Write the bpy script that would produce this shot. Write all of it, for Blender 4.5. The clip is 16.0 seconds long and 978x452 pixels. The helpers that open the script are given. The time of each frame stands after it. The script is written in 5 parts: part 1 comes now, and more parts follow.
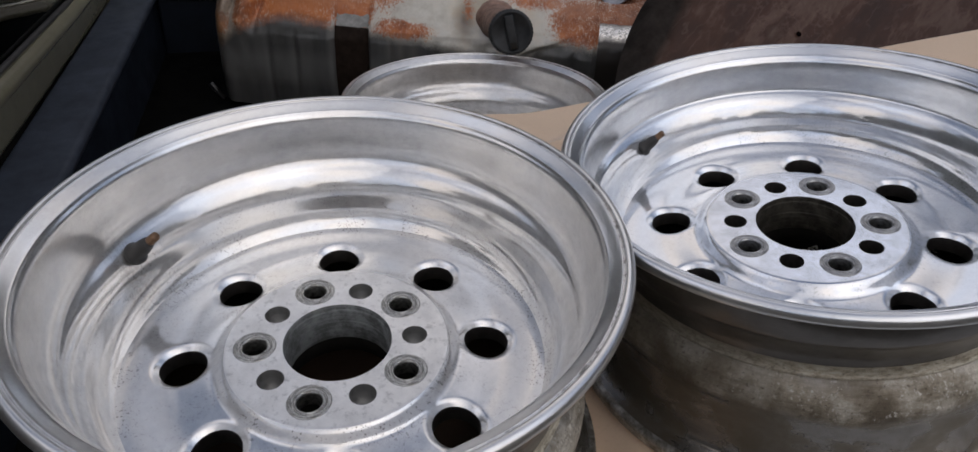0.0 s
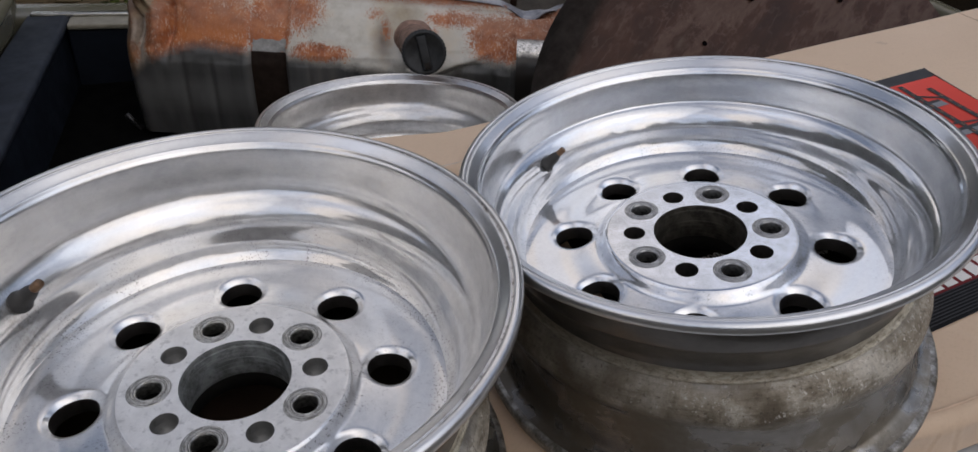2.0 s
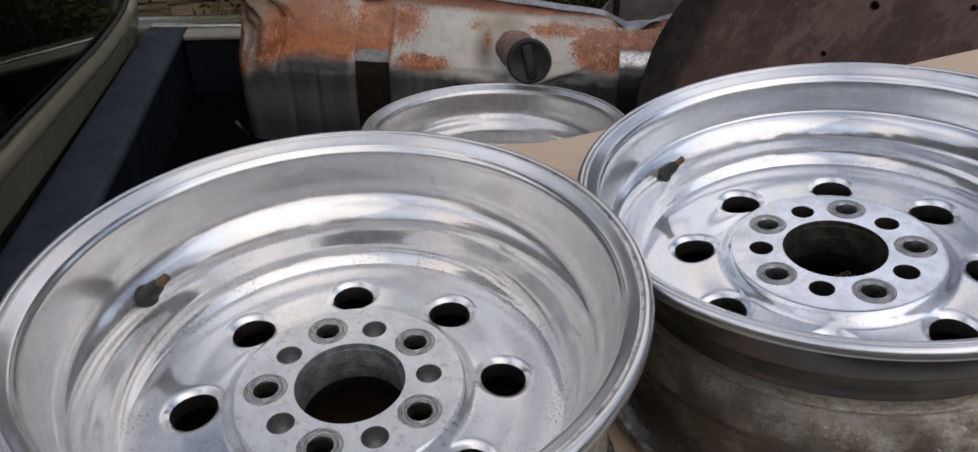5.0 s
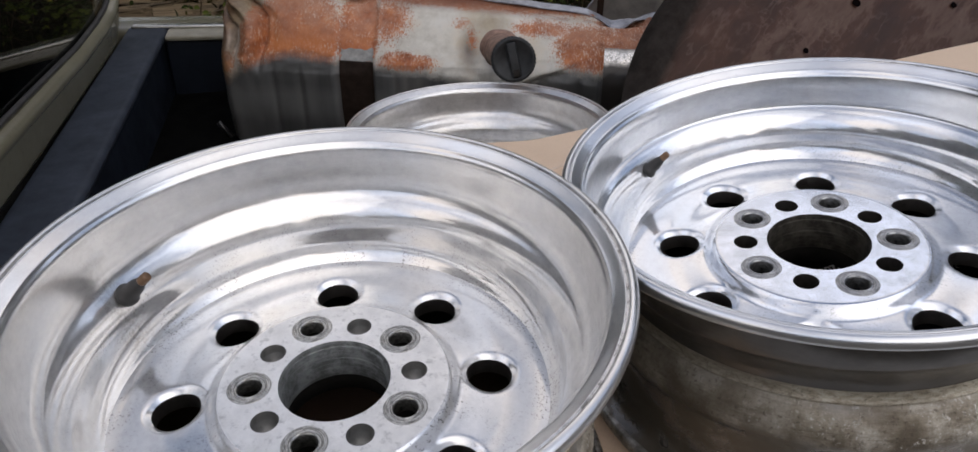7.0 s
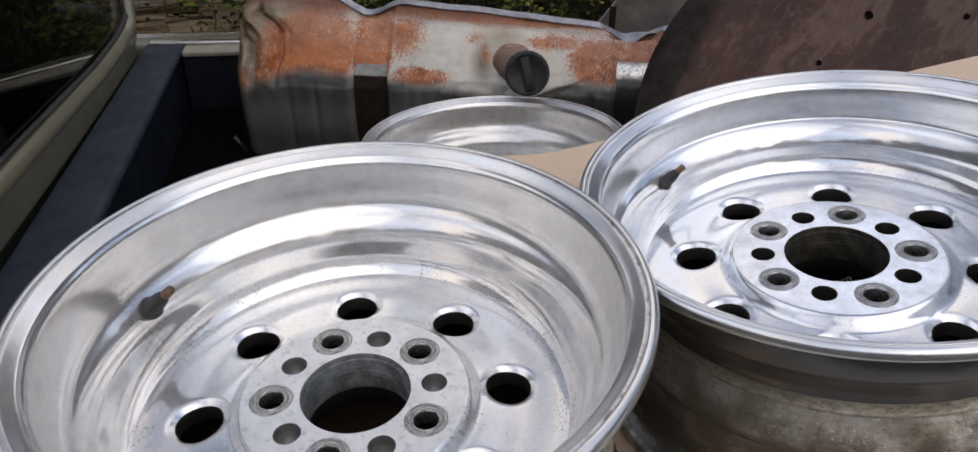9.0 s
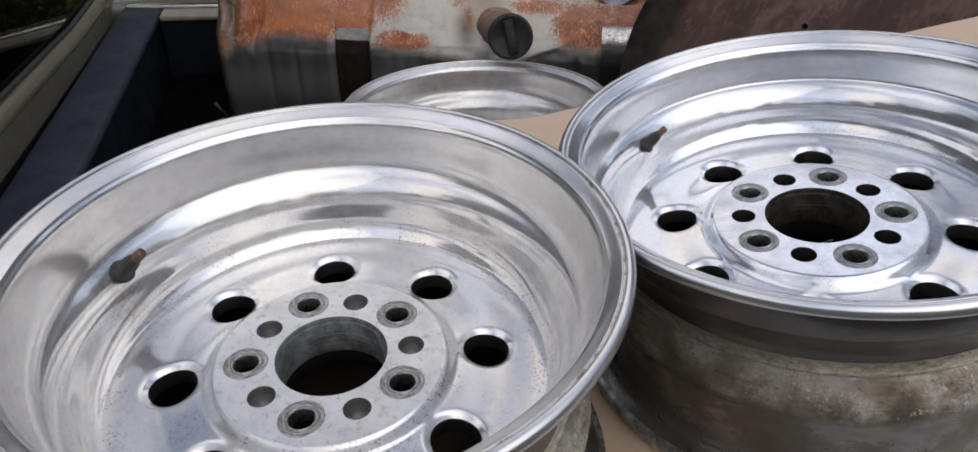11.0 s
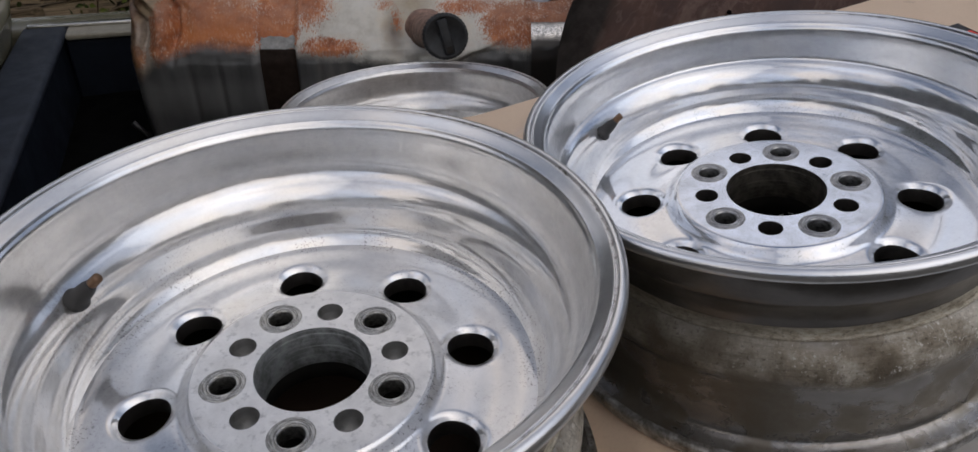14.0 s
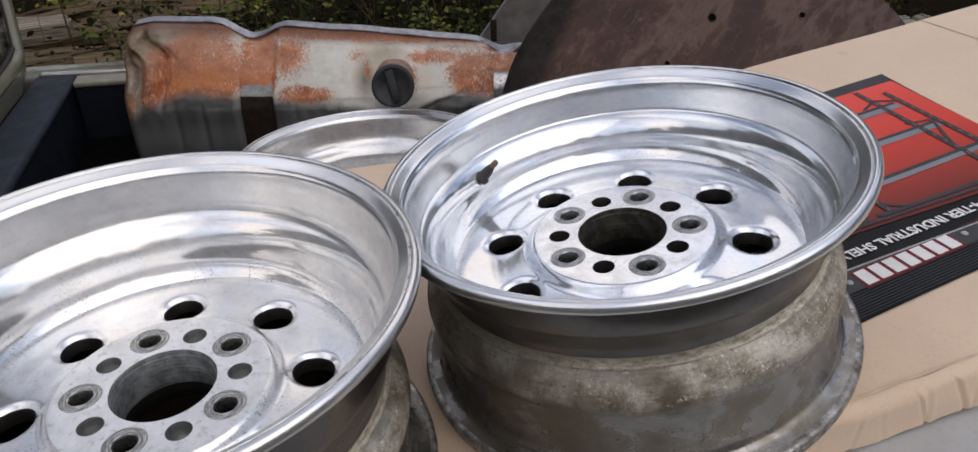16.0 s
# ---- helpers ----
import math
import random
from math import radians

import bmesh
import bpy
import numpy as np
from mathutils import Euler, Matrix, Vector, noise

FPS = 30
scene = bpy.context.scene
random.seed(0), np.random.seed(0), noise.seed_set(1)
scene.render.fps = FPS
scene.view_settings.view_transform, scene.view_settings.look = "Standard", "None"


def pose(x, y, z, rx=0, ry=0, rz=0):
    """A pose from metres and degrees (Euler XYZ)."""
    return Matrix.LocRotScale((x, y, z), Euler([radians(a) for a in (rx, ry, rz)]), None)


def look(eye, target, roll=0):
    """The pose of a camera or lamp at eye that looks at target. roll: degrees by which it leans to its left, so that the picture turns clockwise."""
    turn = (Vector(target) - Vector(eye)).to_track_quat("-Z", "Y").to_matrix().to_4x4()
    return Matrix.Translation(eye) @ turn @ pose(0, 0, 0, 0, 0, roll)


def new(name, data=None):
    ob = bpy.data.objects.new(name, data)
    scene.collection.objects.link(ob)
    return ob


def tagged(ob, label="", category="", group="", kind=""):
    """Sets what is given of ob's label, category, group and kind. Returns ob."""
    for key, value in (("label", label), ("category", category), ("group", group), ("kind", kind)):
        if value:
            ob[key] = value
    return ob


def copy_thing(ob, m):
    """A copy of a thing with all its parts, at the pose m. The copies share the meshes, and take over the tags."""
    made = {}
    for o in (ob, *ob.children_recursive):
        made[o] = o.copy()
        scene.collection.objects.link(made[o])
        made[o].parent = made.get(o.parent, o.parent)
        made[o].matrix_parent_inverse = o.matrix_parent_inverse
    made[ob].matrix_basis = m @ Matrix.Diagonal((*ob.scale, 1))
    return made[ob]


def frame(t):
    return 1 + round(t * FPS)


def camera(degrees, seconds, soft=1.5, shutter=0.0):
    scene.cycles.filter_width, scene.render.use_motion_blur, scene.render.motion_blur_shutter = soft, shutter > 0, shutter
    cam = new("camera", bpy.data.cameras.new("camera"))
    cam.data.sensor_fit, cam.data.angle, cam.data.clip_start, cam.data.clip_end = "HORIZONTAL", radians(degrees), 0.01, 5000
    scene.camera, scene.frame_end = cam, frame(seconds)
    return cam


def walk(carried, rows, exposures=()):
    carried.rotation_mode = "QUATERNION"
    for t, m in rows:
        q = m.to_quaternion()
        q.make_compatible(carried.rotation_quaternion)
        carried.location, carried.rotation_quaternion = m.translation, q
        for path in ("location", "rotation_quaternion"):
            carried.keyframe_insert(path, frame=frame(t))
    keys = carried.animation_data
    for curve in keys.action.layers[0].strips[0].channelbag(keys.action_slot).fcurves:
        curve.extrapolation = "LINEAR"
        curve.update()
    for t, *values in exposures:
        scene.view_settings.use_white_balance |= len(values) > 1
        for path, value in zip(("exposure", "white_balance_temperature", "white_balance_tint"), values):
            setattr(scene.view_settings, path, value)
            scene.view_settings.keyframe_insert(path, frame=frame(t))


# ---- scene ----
cam = camera(66.10, 16.0)


def aim(x, y, z, yaw, pitch, roll):
    return pose(x, y, z, 0, 0, yaw) @ pose(0, 0, 0, 90 + pitch) @ pose(0, 0, 0, 0, 0, roll)


ROWS = [
    (0.0, 0.1442, -0.3905, 1.4044, 5.07, -36.01, 2.65),
    (0.5, 0.1595, -0.3836, 1.4035, 3.69, -36.16, 2.01),
    (1.0, 0.1695, -0.3758, 1.4059, 2.31, -35.79, 1.98),
    (1.5, 0.1919, -0.3748, 1.4024, 0.85, -35.59, 1.54),
    (2.0, 0.1851, -0.3847, 1.4150, 0.44, -34.91, 2.22),
    (2.5, 0.1667, -0.3927, 1.4117, 3.70, -34.31, 1.91),
    (3.0, 0.1441, -0.3889, 1.4058, 7.48, -34.17, 1.03),
    (3.5, 0.1415, -0.3774, 1.4019, 9.32, -35.25, 0.15),
    (4.0, 0.1463, -0.3739, 1.4006, 8.87, -34.33, 0.11),
    (6.5, 0.1587, -0.3750, 1.3936, 7.17, -33.70, -0.61),
    (7.0, 0.1567, -0.3746, 1.3928, 6.74, -33.72, -0.16),
    (7.5, 0.1584, -0.3765, 1.3942, 7.19, -33.64, -0.57),
    (8.0, 0.1581, -0.3776, 1.3959, 7.28, -33.02, -0.55),
    (8.5, 0.1531, -0.3777, 1.3944, 7.28, -33.09, -0.51),
    (9.0, 0.1510, -0.3795, 1.3960, 7.68, -32.75, -0.87),
    (9.5, 0.1537, -0.3784, 1.3959, 7.48, -32.67, -0.81),
    (10.0, 0.1571, -0.3767, 1.3906, 7.54, -33.93, -0.80),
    (12.5, 0.1595, -0.3735, 1.3829, 5.17, -35.35, 0.11),
    (13.0, 0.1527, -0.3685, 1.3805, 5.19, -35.21, -0.03),
    (13.5, 0.1341, -0.3614, 1.3803, 3.30, -35.07, -0.34),
    (14.0, 0.1202, -0.3737, 1.3752, -0.42, -34.71, -0.63),
    (14.5, 0.1485, -0.3775, 1.3815, 0.02, -33.45, 0.29),
    (15.0, 0.2152, -0.3899, 1.3894, 2.89, -32.71, -0.90),
    (15.5, 0.2526, -0.4157, 1.4015, 4.89, -31.63, -1.83),
    (16.0, 0.2827, -0.4215, 1.4011, 3.49, -31.47, -2.00),
]
STOPS = [(0.0, -0.36), (2.5, -0.35), (3.0, -0.38), (4.0, -0.39), (6.5, 0.11), (7.0, 0.06), (7.5, -0.12), (8.0, -0.26), (8.5, 0.02), (9.0, 0.07), (9.5, 0.09), (10.0, 0.14), (12.5, -0.39), (14.0, -0.4), (14.5, -0.43), (15.0, -0.02), (15.5, 0.0), (16.0, 0.14)]
walk(cam, [(r[0], aim(*r[1:])) for r in ROWS], exposures=STOPS)

# ---- world and light ----
SUN_EL, SUN_AZ = 50.0, 140.0
world = bpy.data.worlds.new("sky")
scene.world = world
world.use_nodes = True
wt = world.node_tree
for nd in list(wt.nodes):
    wt.nodes.remove(nd)
w_out = wt.nodes.new("ShaderNodeOutputWorld")
w_bg = wt.nodes.new("ShaderNodeBackground")
w_sky = wt.nodes.new("ShaderNodeTexSky")
w_sky.sky_type, w_sky.sun_disc = "NISHITA", False
w_sky.sun_elevation, w_sky.sun_rotation = radians(SUN_EL), radians(SUN_AZ)
w_sky.dust_density, w_sky.ozone_density = 2.0, 1.0
w_tc = wt.nodes.new("ShaderNodeTexCoord")
w_noise = wt.nodes.new("ShaderNodeTexNoise")
w_noise.inputs["Scale"].default_value = 1.5
w_noise.inputs["Detail"].default_value = 5.0
w_noise.inputs["Roughness"].default_value = 0.55
w_ramp = wt.nodes.new("ShaderNodeValToRGB")
w_ramp.color_ramp.elements[0].position, w_ramp.color_ramp.elements[1].position = 0.34, 0.56
w_mix = wt.nodes.new("ShaderNodeMix")
w_mix.data_type = "RGBA"
w_tint = wt.nodes.new("ShaderNodeTexNoise")
w_tint.inputs["Scale"].default_value = 2.3
w_tint.inputs["Detail"].default_value = 3.0
w_cloud = wt.nodes.new("ShaderNodeValToRGB")
w_cloud.color_ramp.elements[0].position, w_cloud.color_ramp.elements[1].position = 0.38, 0.62
w_cloud.color_ramp.elements[0].color, w_cloud.color_ramp.elements[1].color = (8.1, 9.2, 11.8, 1), (11.0, 9.9, 9.3, 1)
wt.links.new(w_tc.outputs["Generated"], w_tint.inputs["Vector"])
wt.links.new(w_tint.outputs["Fac"], w_cloud.inputs["Fac"])
wt.links.new(w_cloud.outputs["Color"], w_mix.inputs["B"])
wt.links.new(w_tc.outputs["Generated"], w_noise.inputs["Vector"])
wt.links.new(w_noise.outputs["Fac"], w_ramp.inputs["Fac"])
wt.links.new(w_ramp.outputs["Color"], w_mix.inputs["Factor"])
wt.links.new(w_sky.outputs["Color"], w_mix.inputs["A"])
wt.links.new(w_mix.outputs["Result"], w_bg.inputs["Color"])
w_bg.inputs["Strength"].default_value = 0.12
wt.links.new(w_bg.outputs["Background"], w_out.inputs["Surface"])

sun_data = bpy.data.lights.new("sun", "SUN")
sun_data.energy, sun_data.angle, sun_data.color = 0.5, radians(75), (1.0, 0.96, 0.9)
sun = new("sun", sun_data)
_az = radians(SUN_AZ)
sun_dir = Vector((math.sin(_az) * math.cos(radians(SUN_EL)), math.cos(_az) * math.cos(radians(SUN_EL)), math.sin(radians(SUN_EL))))
sun.matrix_world = look(sun_dir * 20, (0, 0, 0))


# ---- materials ----
class Mat:
    """A small builder for node materials."""

    def __init__(self, name, rough=0.5, metal=0.0, spec=0.5):
        self.m = bpy.data.materials.new(name)
        self.m.use_nodes = True
        self.t = self.m.node_tree
        self.p = self.t.nodes["Principled BSDF"]
        self.p.inputs["Roughness"].default_value = rough
        self.p.inputs["Metallic"].default_value = metal
        self.p.inputs["Specular IOR Level"].default_value = spec
        self.tc = self.t.nodes.new("ShaderNodeTexCoord")

    def node(self, kind, **values):
        n = self.t.nodes.new(kind)
        for k, v in values.items():
            n.inputs[k.replace("_", " ")].default_value = v
        return n

    def link(self, a, b):
        self.t.links.new(a, b)

    def noise(self, scale, detail=4.0, rough=0.6, vec=None, stretch=None, w=None):
        n = self.node("ShaderNodeTexNoise", Scale=scale, Detail=detail, Roughness=rough)
        src = vec if vec is not None else self.tc.outputs["Object"]
        if stretch:
            mp = self.node("ShaderNodeMapping", Scale=stretch)
            if w is not None:
                mp.inputs["Location"].default_value = (w, w * 0.7, w * 1.3)
            self.link(src, mp.inputs["Vector"])
            src = mp.outputs["Vector"]
        self.link(src, n.inputs["Vector"])
        return n.outputs["Fac"]

    def ramp(self, fac, stops):
        r = self.t.nodes.new("ShaderNodeValToRGB")
        el = r.color_ramp.elements
        while len(el) < len(stops):
            el.new(0.5)
        for e, (pos, col) in zip(el, stops):
            e.position = pos
            e.color = (*col, 1) if not isinstance(col, (int, float)) else (col, col, col, 1)
        self.link(fac, r.inputs["Fac"])
        return r.outputs["Color"]

    def mix(self, fac, a, b, kind="MIX"):
        n = self.t.nodes.new("ShaderNodeMix")
        n.data_type, n.blend_type = "RGBA", kind
        for key, v in (("Factor", fac), ("A", a), ("B", b)):
            if isinstance(v, (int, float)):
                n.inputs[key].default_value = v if key == "Factor" else (v, v, v, 1)
            elif isinstance(v, tuple):
                n.inputs[key].default_value = (*v, 1)
            else:
                self.link(v, n.inputs[key])
        return n.outputs["Result"]

    def math(self, op, a, b=0.0):
        n = self.t.nodes.new("ShaderNodeMath")
        n.operation = op
        for i, v in enumerate((a, b)):
            if isinstance(v, (int, float)):
                n.inputs[i].default_value = v
            else:
                self.link(v, n.inputs[i])
        return n.outputs["Value"]

    def polar(self, r_scale, z_scale, a_scale):
        """Coordinates that run round the object's z axis."""
        s = self.t.nodes.new("ShaderNodeSeparateXYZ")
        self.link(self.tc.outputs["Object"], s.inputs[0])
        r = self.math("SQRT", self.math("ADD", self.math("MULTIPLY", s.outputs["X"], s.outputs["X"]), self.math("MULTIPLY", s.outputs["Y"], s.outputs["Y"])))
        a = self.math("ARCTAN2", s.outputs["Y"], s.outputs["X"])
        c = self.t.nodes.new("ShaderNodeCombineXYZ")
        self.link(self.math("MULTIPLY", r, r_scale), c.inputs["X"])
        self.link(self.math("MULTIPLY", s.outputs["Z"], z_scale), c.inputs["Y"])
        self.link(self.math("MULTIPLY", a, a_scale), c.inputs["Z"])
        return c.outputs["Vector"]

    def color(self, c):
        if isinstance(c, tuple):
            self.p.inputs["Base Color"].default_value = (*c, 1)
        else:
            self.link(c, self.p.inputs["Base Color"])
        return self

    def rough(self, c):
        self.link(c, self.p.inputs["Roughness"])
        return self

    def metal(self, c):
        self.link(c, self.p.inputs["Metallic"])
        return self

    def bump(self, fac, strength, distance):
        b = self.node("ShaderNodeBump", Strength=strength, Distance=distance)
        self.link(fac, b.inputs["Height"])
        if self.p.inputs["Normal"].is_linked:
            self.link(self.p.inputs["Normal"].links[0].from_socket, b.inputs["Normal"])
        self.link(b.outputs["Normal"], self.p.inputs["Normal"])
        return self


def polished(name, base, lo, hi, stain, wear=0.6, haze=0.4, edge=0.4, spot=None):
    """Hand-polished metal: a sharp reflection under a haze of fine scratches, pits and a worn outer edge."""
    m = Mat(name, 0.15, 1.0)
    big = m.noise(14, 5, 0.65)
    mid = m.noise(48, 5, 0.7)
    fine = m.noise(260, 5, 0.75)
    lathe = m.noise(1.0, 3, 0.6, vec=m.polar(900, 900, 2.5))
    scuff = m.noise(1.0, 4, 0.7, vec=m.polar(160, 160, 14))
    sep = m.t.nodes.new("ShaderNodeSeparateXYZ")
    m.link(m.tc.outputs["Object"], sep.inputs[0])
    r = m.math("SQRT", m.math("ADD", m.math("MULTIPLY", sep.outputs["X"], sep.outputs["X"]), m.math("MULTIPLY", sep.outputs["Y"], sep.outputs["Y"])))
    rim = m.ramp(m.math("ADD", m.math("MULTIPLY", m.math("SUBTRACT", r, 0.180), 50), m.math("MULTIPLY", m.math("SUBTRACT", mid, 0.5), 0.35)), [(0.42, 0.0), (0.62, 1.0)])
    rim = m.math("MULTIPLY", rim, edge)
    col = m.mix(m.ramp(big, [(0.42, 0.0), (0.75, 1.0)]), base, tuple(c * stain for c in base))
    col = m.mix(m.math("MULTIPLY", m.ramp(scuff, [(0.60, 0.0), (0.72, 1.0)]), 0.15), col, tuple(c * 0.75 for c in base))
    zone = m.ramp(m.math("MULTIPLY", r, 5.0), [(0.38, 0.2), (0.42, 1.0), (0.50, 0.4), (0.70, 0.35), (0.765, 1.0), (0.82, 0.5), (0.86, 0.12)])
    pits = m.math("MULTIPLY", m.ramp(m.math("MULTIPLY", m.ramp(m.noise(520, 4, 0.7), [(0.55, 0.0), (0.64, 1.0)]), m.ramp(m.noise(34, 5, 0.7), [(0.46, 0.0), (0.58, 1.0)])), [(0.2, 0.0), (0.5, 1.0)]), zone)
    col = m.mix(m.math("MULTIPLY", pits, wear), col, (0.10, 0.09, 0.075))
    col = m.mix(rim, col, m.ramp(mid, [(0.35, tuple(c * 0.85 for c in base)), (0.64, tuple(c * 0.72 for c in base)), (0.78, (0.25, 0.23, 0.20))]))
    groove = m.ramp(m.math("MULTIPLY", m.math("SUBTRACT", r, 0.19), 60), [(0.46, 0.0), (0.555, 1.0), (0.60, 1.0), (0.68, 0.0)])
    groove = m.math("MULTIPLY", groove, m.ramp(m.noise(60, 5, 0.75), [(0.50, 0.0), (0.62, 1.0)]))
    groove = m.math("MULTIPLY", groove, m.ramp(m.math("ADD", m.math("MULTIPLY", sep.outputs["X"], 3.0), 0.2), [(0.35, 0.15), (0.75, 1.0)]))
    col = m.mix(m.math("MULTIPLY", groove, wear), col, (0.10, 0.085, 0.066))
    if spot:
        dx, dy = m.math("SUBTRACT", sep.outputs["X"], spot[0]), m.math("SUBTRACT", sep.outputs["Y"], spot[1])
        far = m.math("SQRT", m.math("ADD", m.math("MULTIPLY", dx, dx), m.math("MULTIPLY", dy, dy)))
        crust = m.math("MULTIPLY", m.ramp(m.math("MULTIPLY", far, 20.0), [(0.14, 1.0), (0.42, 0.0)]), m.ramp(fine, [(0.42, 0.0), (0.60, 0.7)]))
        col = m.mix(crust, col, (0.42, 0.40, 0.37))
    m.color(col)
    mask = m.mix(0.5, m.ramp(big, [(0.3, 0.0), (0.75, 1.0)]), m.ramp(scuff, [(0.3, 0.0), (0.75, 1.0)]))
    wall = m.ramp(m.math("MULTIPLY", m.math("SUBTRACT", r, 0.17), 50), [(0.36, 0.0), (0.66, 1.0), (0.80, 1.0), (0.88, 0.0)])
    gloss = m.mix(wall, m.ramp(mask, [(0.2, lo), (0.8, hi)]), m.ramp(mask, [(0.2, 0.15), (0.8, 0.23)]))
    m.rough(m.mix(rim, gloss, 0.30))
    m.bump(lathe, 0.02, 0.0003)
    m.bump(m.noise(9, 2, 0.4), 0.08, 0.0008)
    m.bump(fine, 0.03, 0.0003)
    soft = m.node("ShaderNodeBsdfPrincipled", Metallic=1.0, Roughness=0.42)
    m.link(col, soft.inputs["Base Color"])
    m.link(m.p.inputs["Normal"].links[0].from_socket, soft.inputs["Normal"])
    both = m.t.nodes.new("ShaderNodeMixShader")
    m.link(m.math("MAXIMUM", m.ramp(m.mix(0.5, mask, mid), [(0.25, haze * 0.75), (0.75, min(1.0, haze * 1.3))]), m.math("MULTIPLY", rim, 1.2)), both.inputs[0])
    m.link(m.p.outputs[0], both.inputs[1])
    m.link(soft.outputs[0], both.inputs[2])
    m.link(both.outputs[0], m.t.nodes["Material Output"].inputs["Surface"])
    return m.m


POLISH_A = polished("polished_aluminium_dull", (0.84, 0.83, 0.815), 0.07, 0.15, 0.88, 0.85, 0.49, 0.40, (-0.167, 0.024))
POLISH_C = polished("polished_aluminium_clouded", (0.80, 0.79, 0.775), 0.10, 0.20, 0.86, 0.85, 0.75)
POLISH_B = polished("polished_aluminium_bright", (0.795, 0.806, 0.825), 0.05, 0.10, 0.95, 0.5, 0.37, 0.40)


def pad_metal(name, tint, rough_lo, rough_hi, grime=0.4, pits=1.0, metal=1.0):
    m = Mat(name, 0.4, metal)
    big, mid, fine = m.noise(38, 6, 0.7), m.noise(130, 5, 0.7), m.noise(420, 5, 0.75)
    col = m.mix(m.ramp(big, [(0.38, 0.0), (0.7, 1.0)]), tint, tuple(c * 0.78 for c in tint))
    col = m.mix(m.math("MULTIPLY", m.ramp(mid, [(0.54, 0.0), (0.66, 1.0)]), grime), col, tuple(c * 0.45 for c in tint))
    col = m.mix(m.math("MULTIPLY", m.ramp(fine, [(0.64, 0.0), (0.74, 1.0)]), pits), col, (0.22, 0.21, 0.20))
    m.color(col)
    m.rough(m.ramp(big, [(0.3, rough_lo), (0.7, rough_hi)]))
    m.bump(fine, 0.15, 0.0004)
    m.bump(mid, 0.08, 0.0005)
    return m.m


PAD_A = pad_metal("oxidised_aluminium", (0.84, 0.83, 0.81), 0.28, 0.44, 0.55, 1.0, 0.6)
PAD_B = pad_metal("hub_aluminium", (0.69, 0.72, 0.775), 0.13, 0.24, 0.08, 0.2)
LUG_GREY = pad_metal("lug_bore_aluminium", (0.36, 0.355, 0.34), 0.45, 0.65)
# dark copy for vent and lug hole walls, recess shade painted in
LUG_DARK = pad_metal("shaded_hole_wall", (0.12, 0.11, 0.10), 0.4, 0.6)


def seat_metal(name, tint, dark):
    """A washer face scored in rings by the nuts, with dirt in the scores."""
    m = Mat(name, 0.4, 1.0)
    ring = m.noise(1.0, 4, 0.7, vec=m.polar(1500, 200, 1.2))
    mid = m.noise(170, 5, 0.7)
    col = m.mix(m.ramp(ring, [(0.40, 0.0), (0.60, 1.0)]), tint, dark)
    col = m.mix(m.math("MULTIPLY", m.ramp(mid, [(0.50, 0.0), (0.66, 1.0)]), 0.6), col, tuple(c * 0.7 for c in dark))
    m.color(col)
    m.rough(m.ramp(ring, [(0.3, 0.26), (0.7, 0.5)]))
    m.bump(ring, 0.5, 0.0006)
    return m.m


SEAT = seat_metal("worn_lug_seat", (0.60, 0.59, 0.56), (0.17, 0.165, 0.15))
SEAT_B = seat_metal("grimy_lug_seat", (0.55, 0.55, 0.55), (0.20, 0.20, 0.195))


def bore_metal(name, pale, dark):
    """A turned bore under blotches of grease, with fine scores round it."""
    m = Mat(name, 0.5, 0.6)
    score = m.noise(1.0, 4, 0.7, vec=m.node("ShaderNodeMapping", Scale=(12, 12, 900)).outputs["Vector"])
    m.link(m.tc.outputs["Object"], score.node.inputs["Vector"].links[0].from_node.inputs["Vector"])
    blotch, fine = m.noise(70, 5, 0.65), m.noise(330, 5, 0.75)
    col = m.mix(m.ramp(blotch, [(0.40, 0.0), (0.60, 1.0)]), pale, dark)
    col = m.mix(m.ramp(score, [(0.52, 0.0), (0.66, 0.45)]), col, tuple(c * 1.5 for c in pale))
    col = m.mix(m.ramp(fine, [(0.58, 0.0), (0.68, 0.7)]), col, tuple(c * 0.4 for c in dark))
    m.color(col)
    m.rough(m.ramp(blotch, [(0.3, 0.36), (0.7, 0.6)]))
    m.bump(score, 0.25, 0.0004)
    m.bump(fine, 0.2, 0.0003)
    return m.m


BORE_A = bore_metal("machined_bore", (0.36, 0.375, 0.37), (0.15, 0.155, 0.15))
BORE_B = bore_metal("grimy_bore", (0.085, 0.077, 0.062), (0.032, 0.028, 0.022))


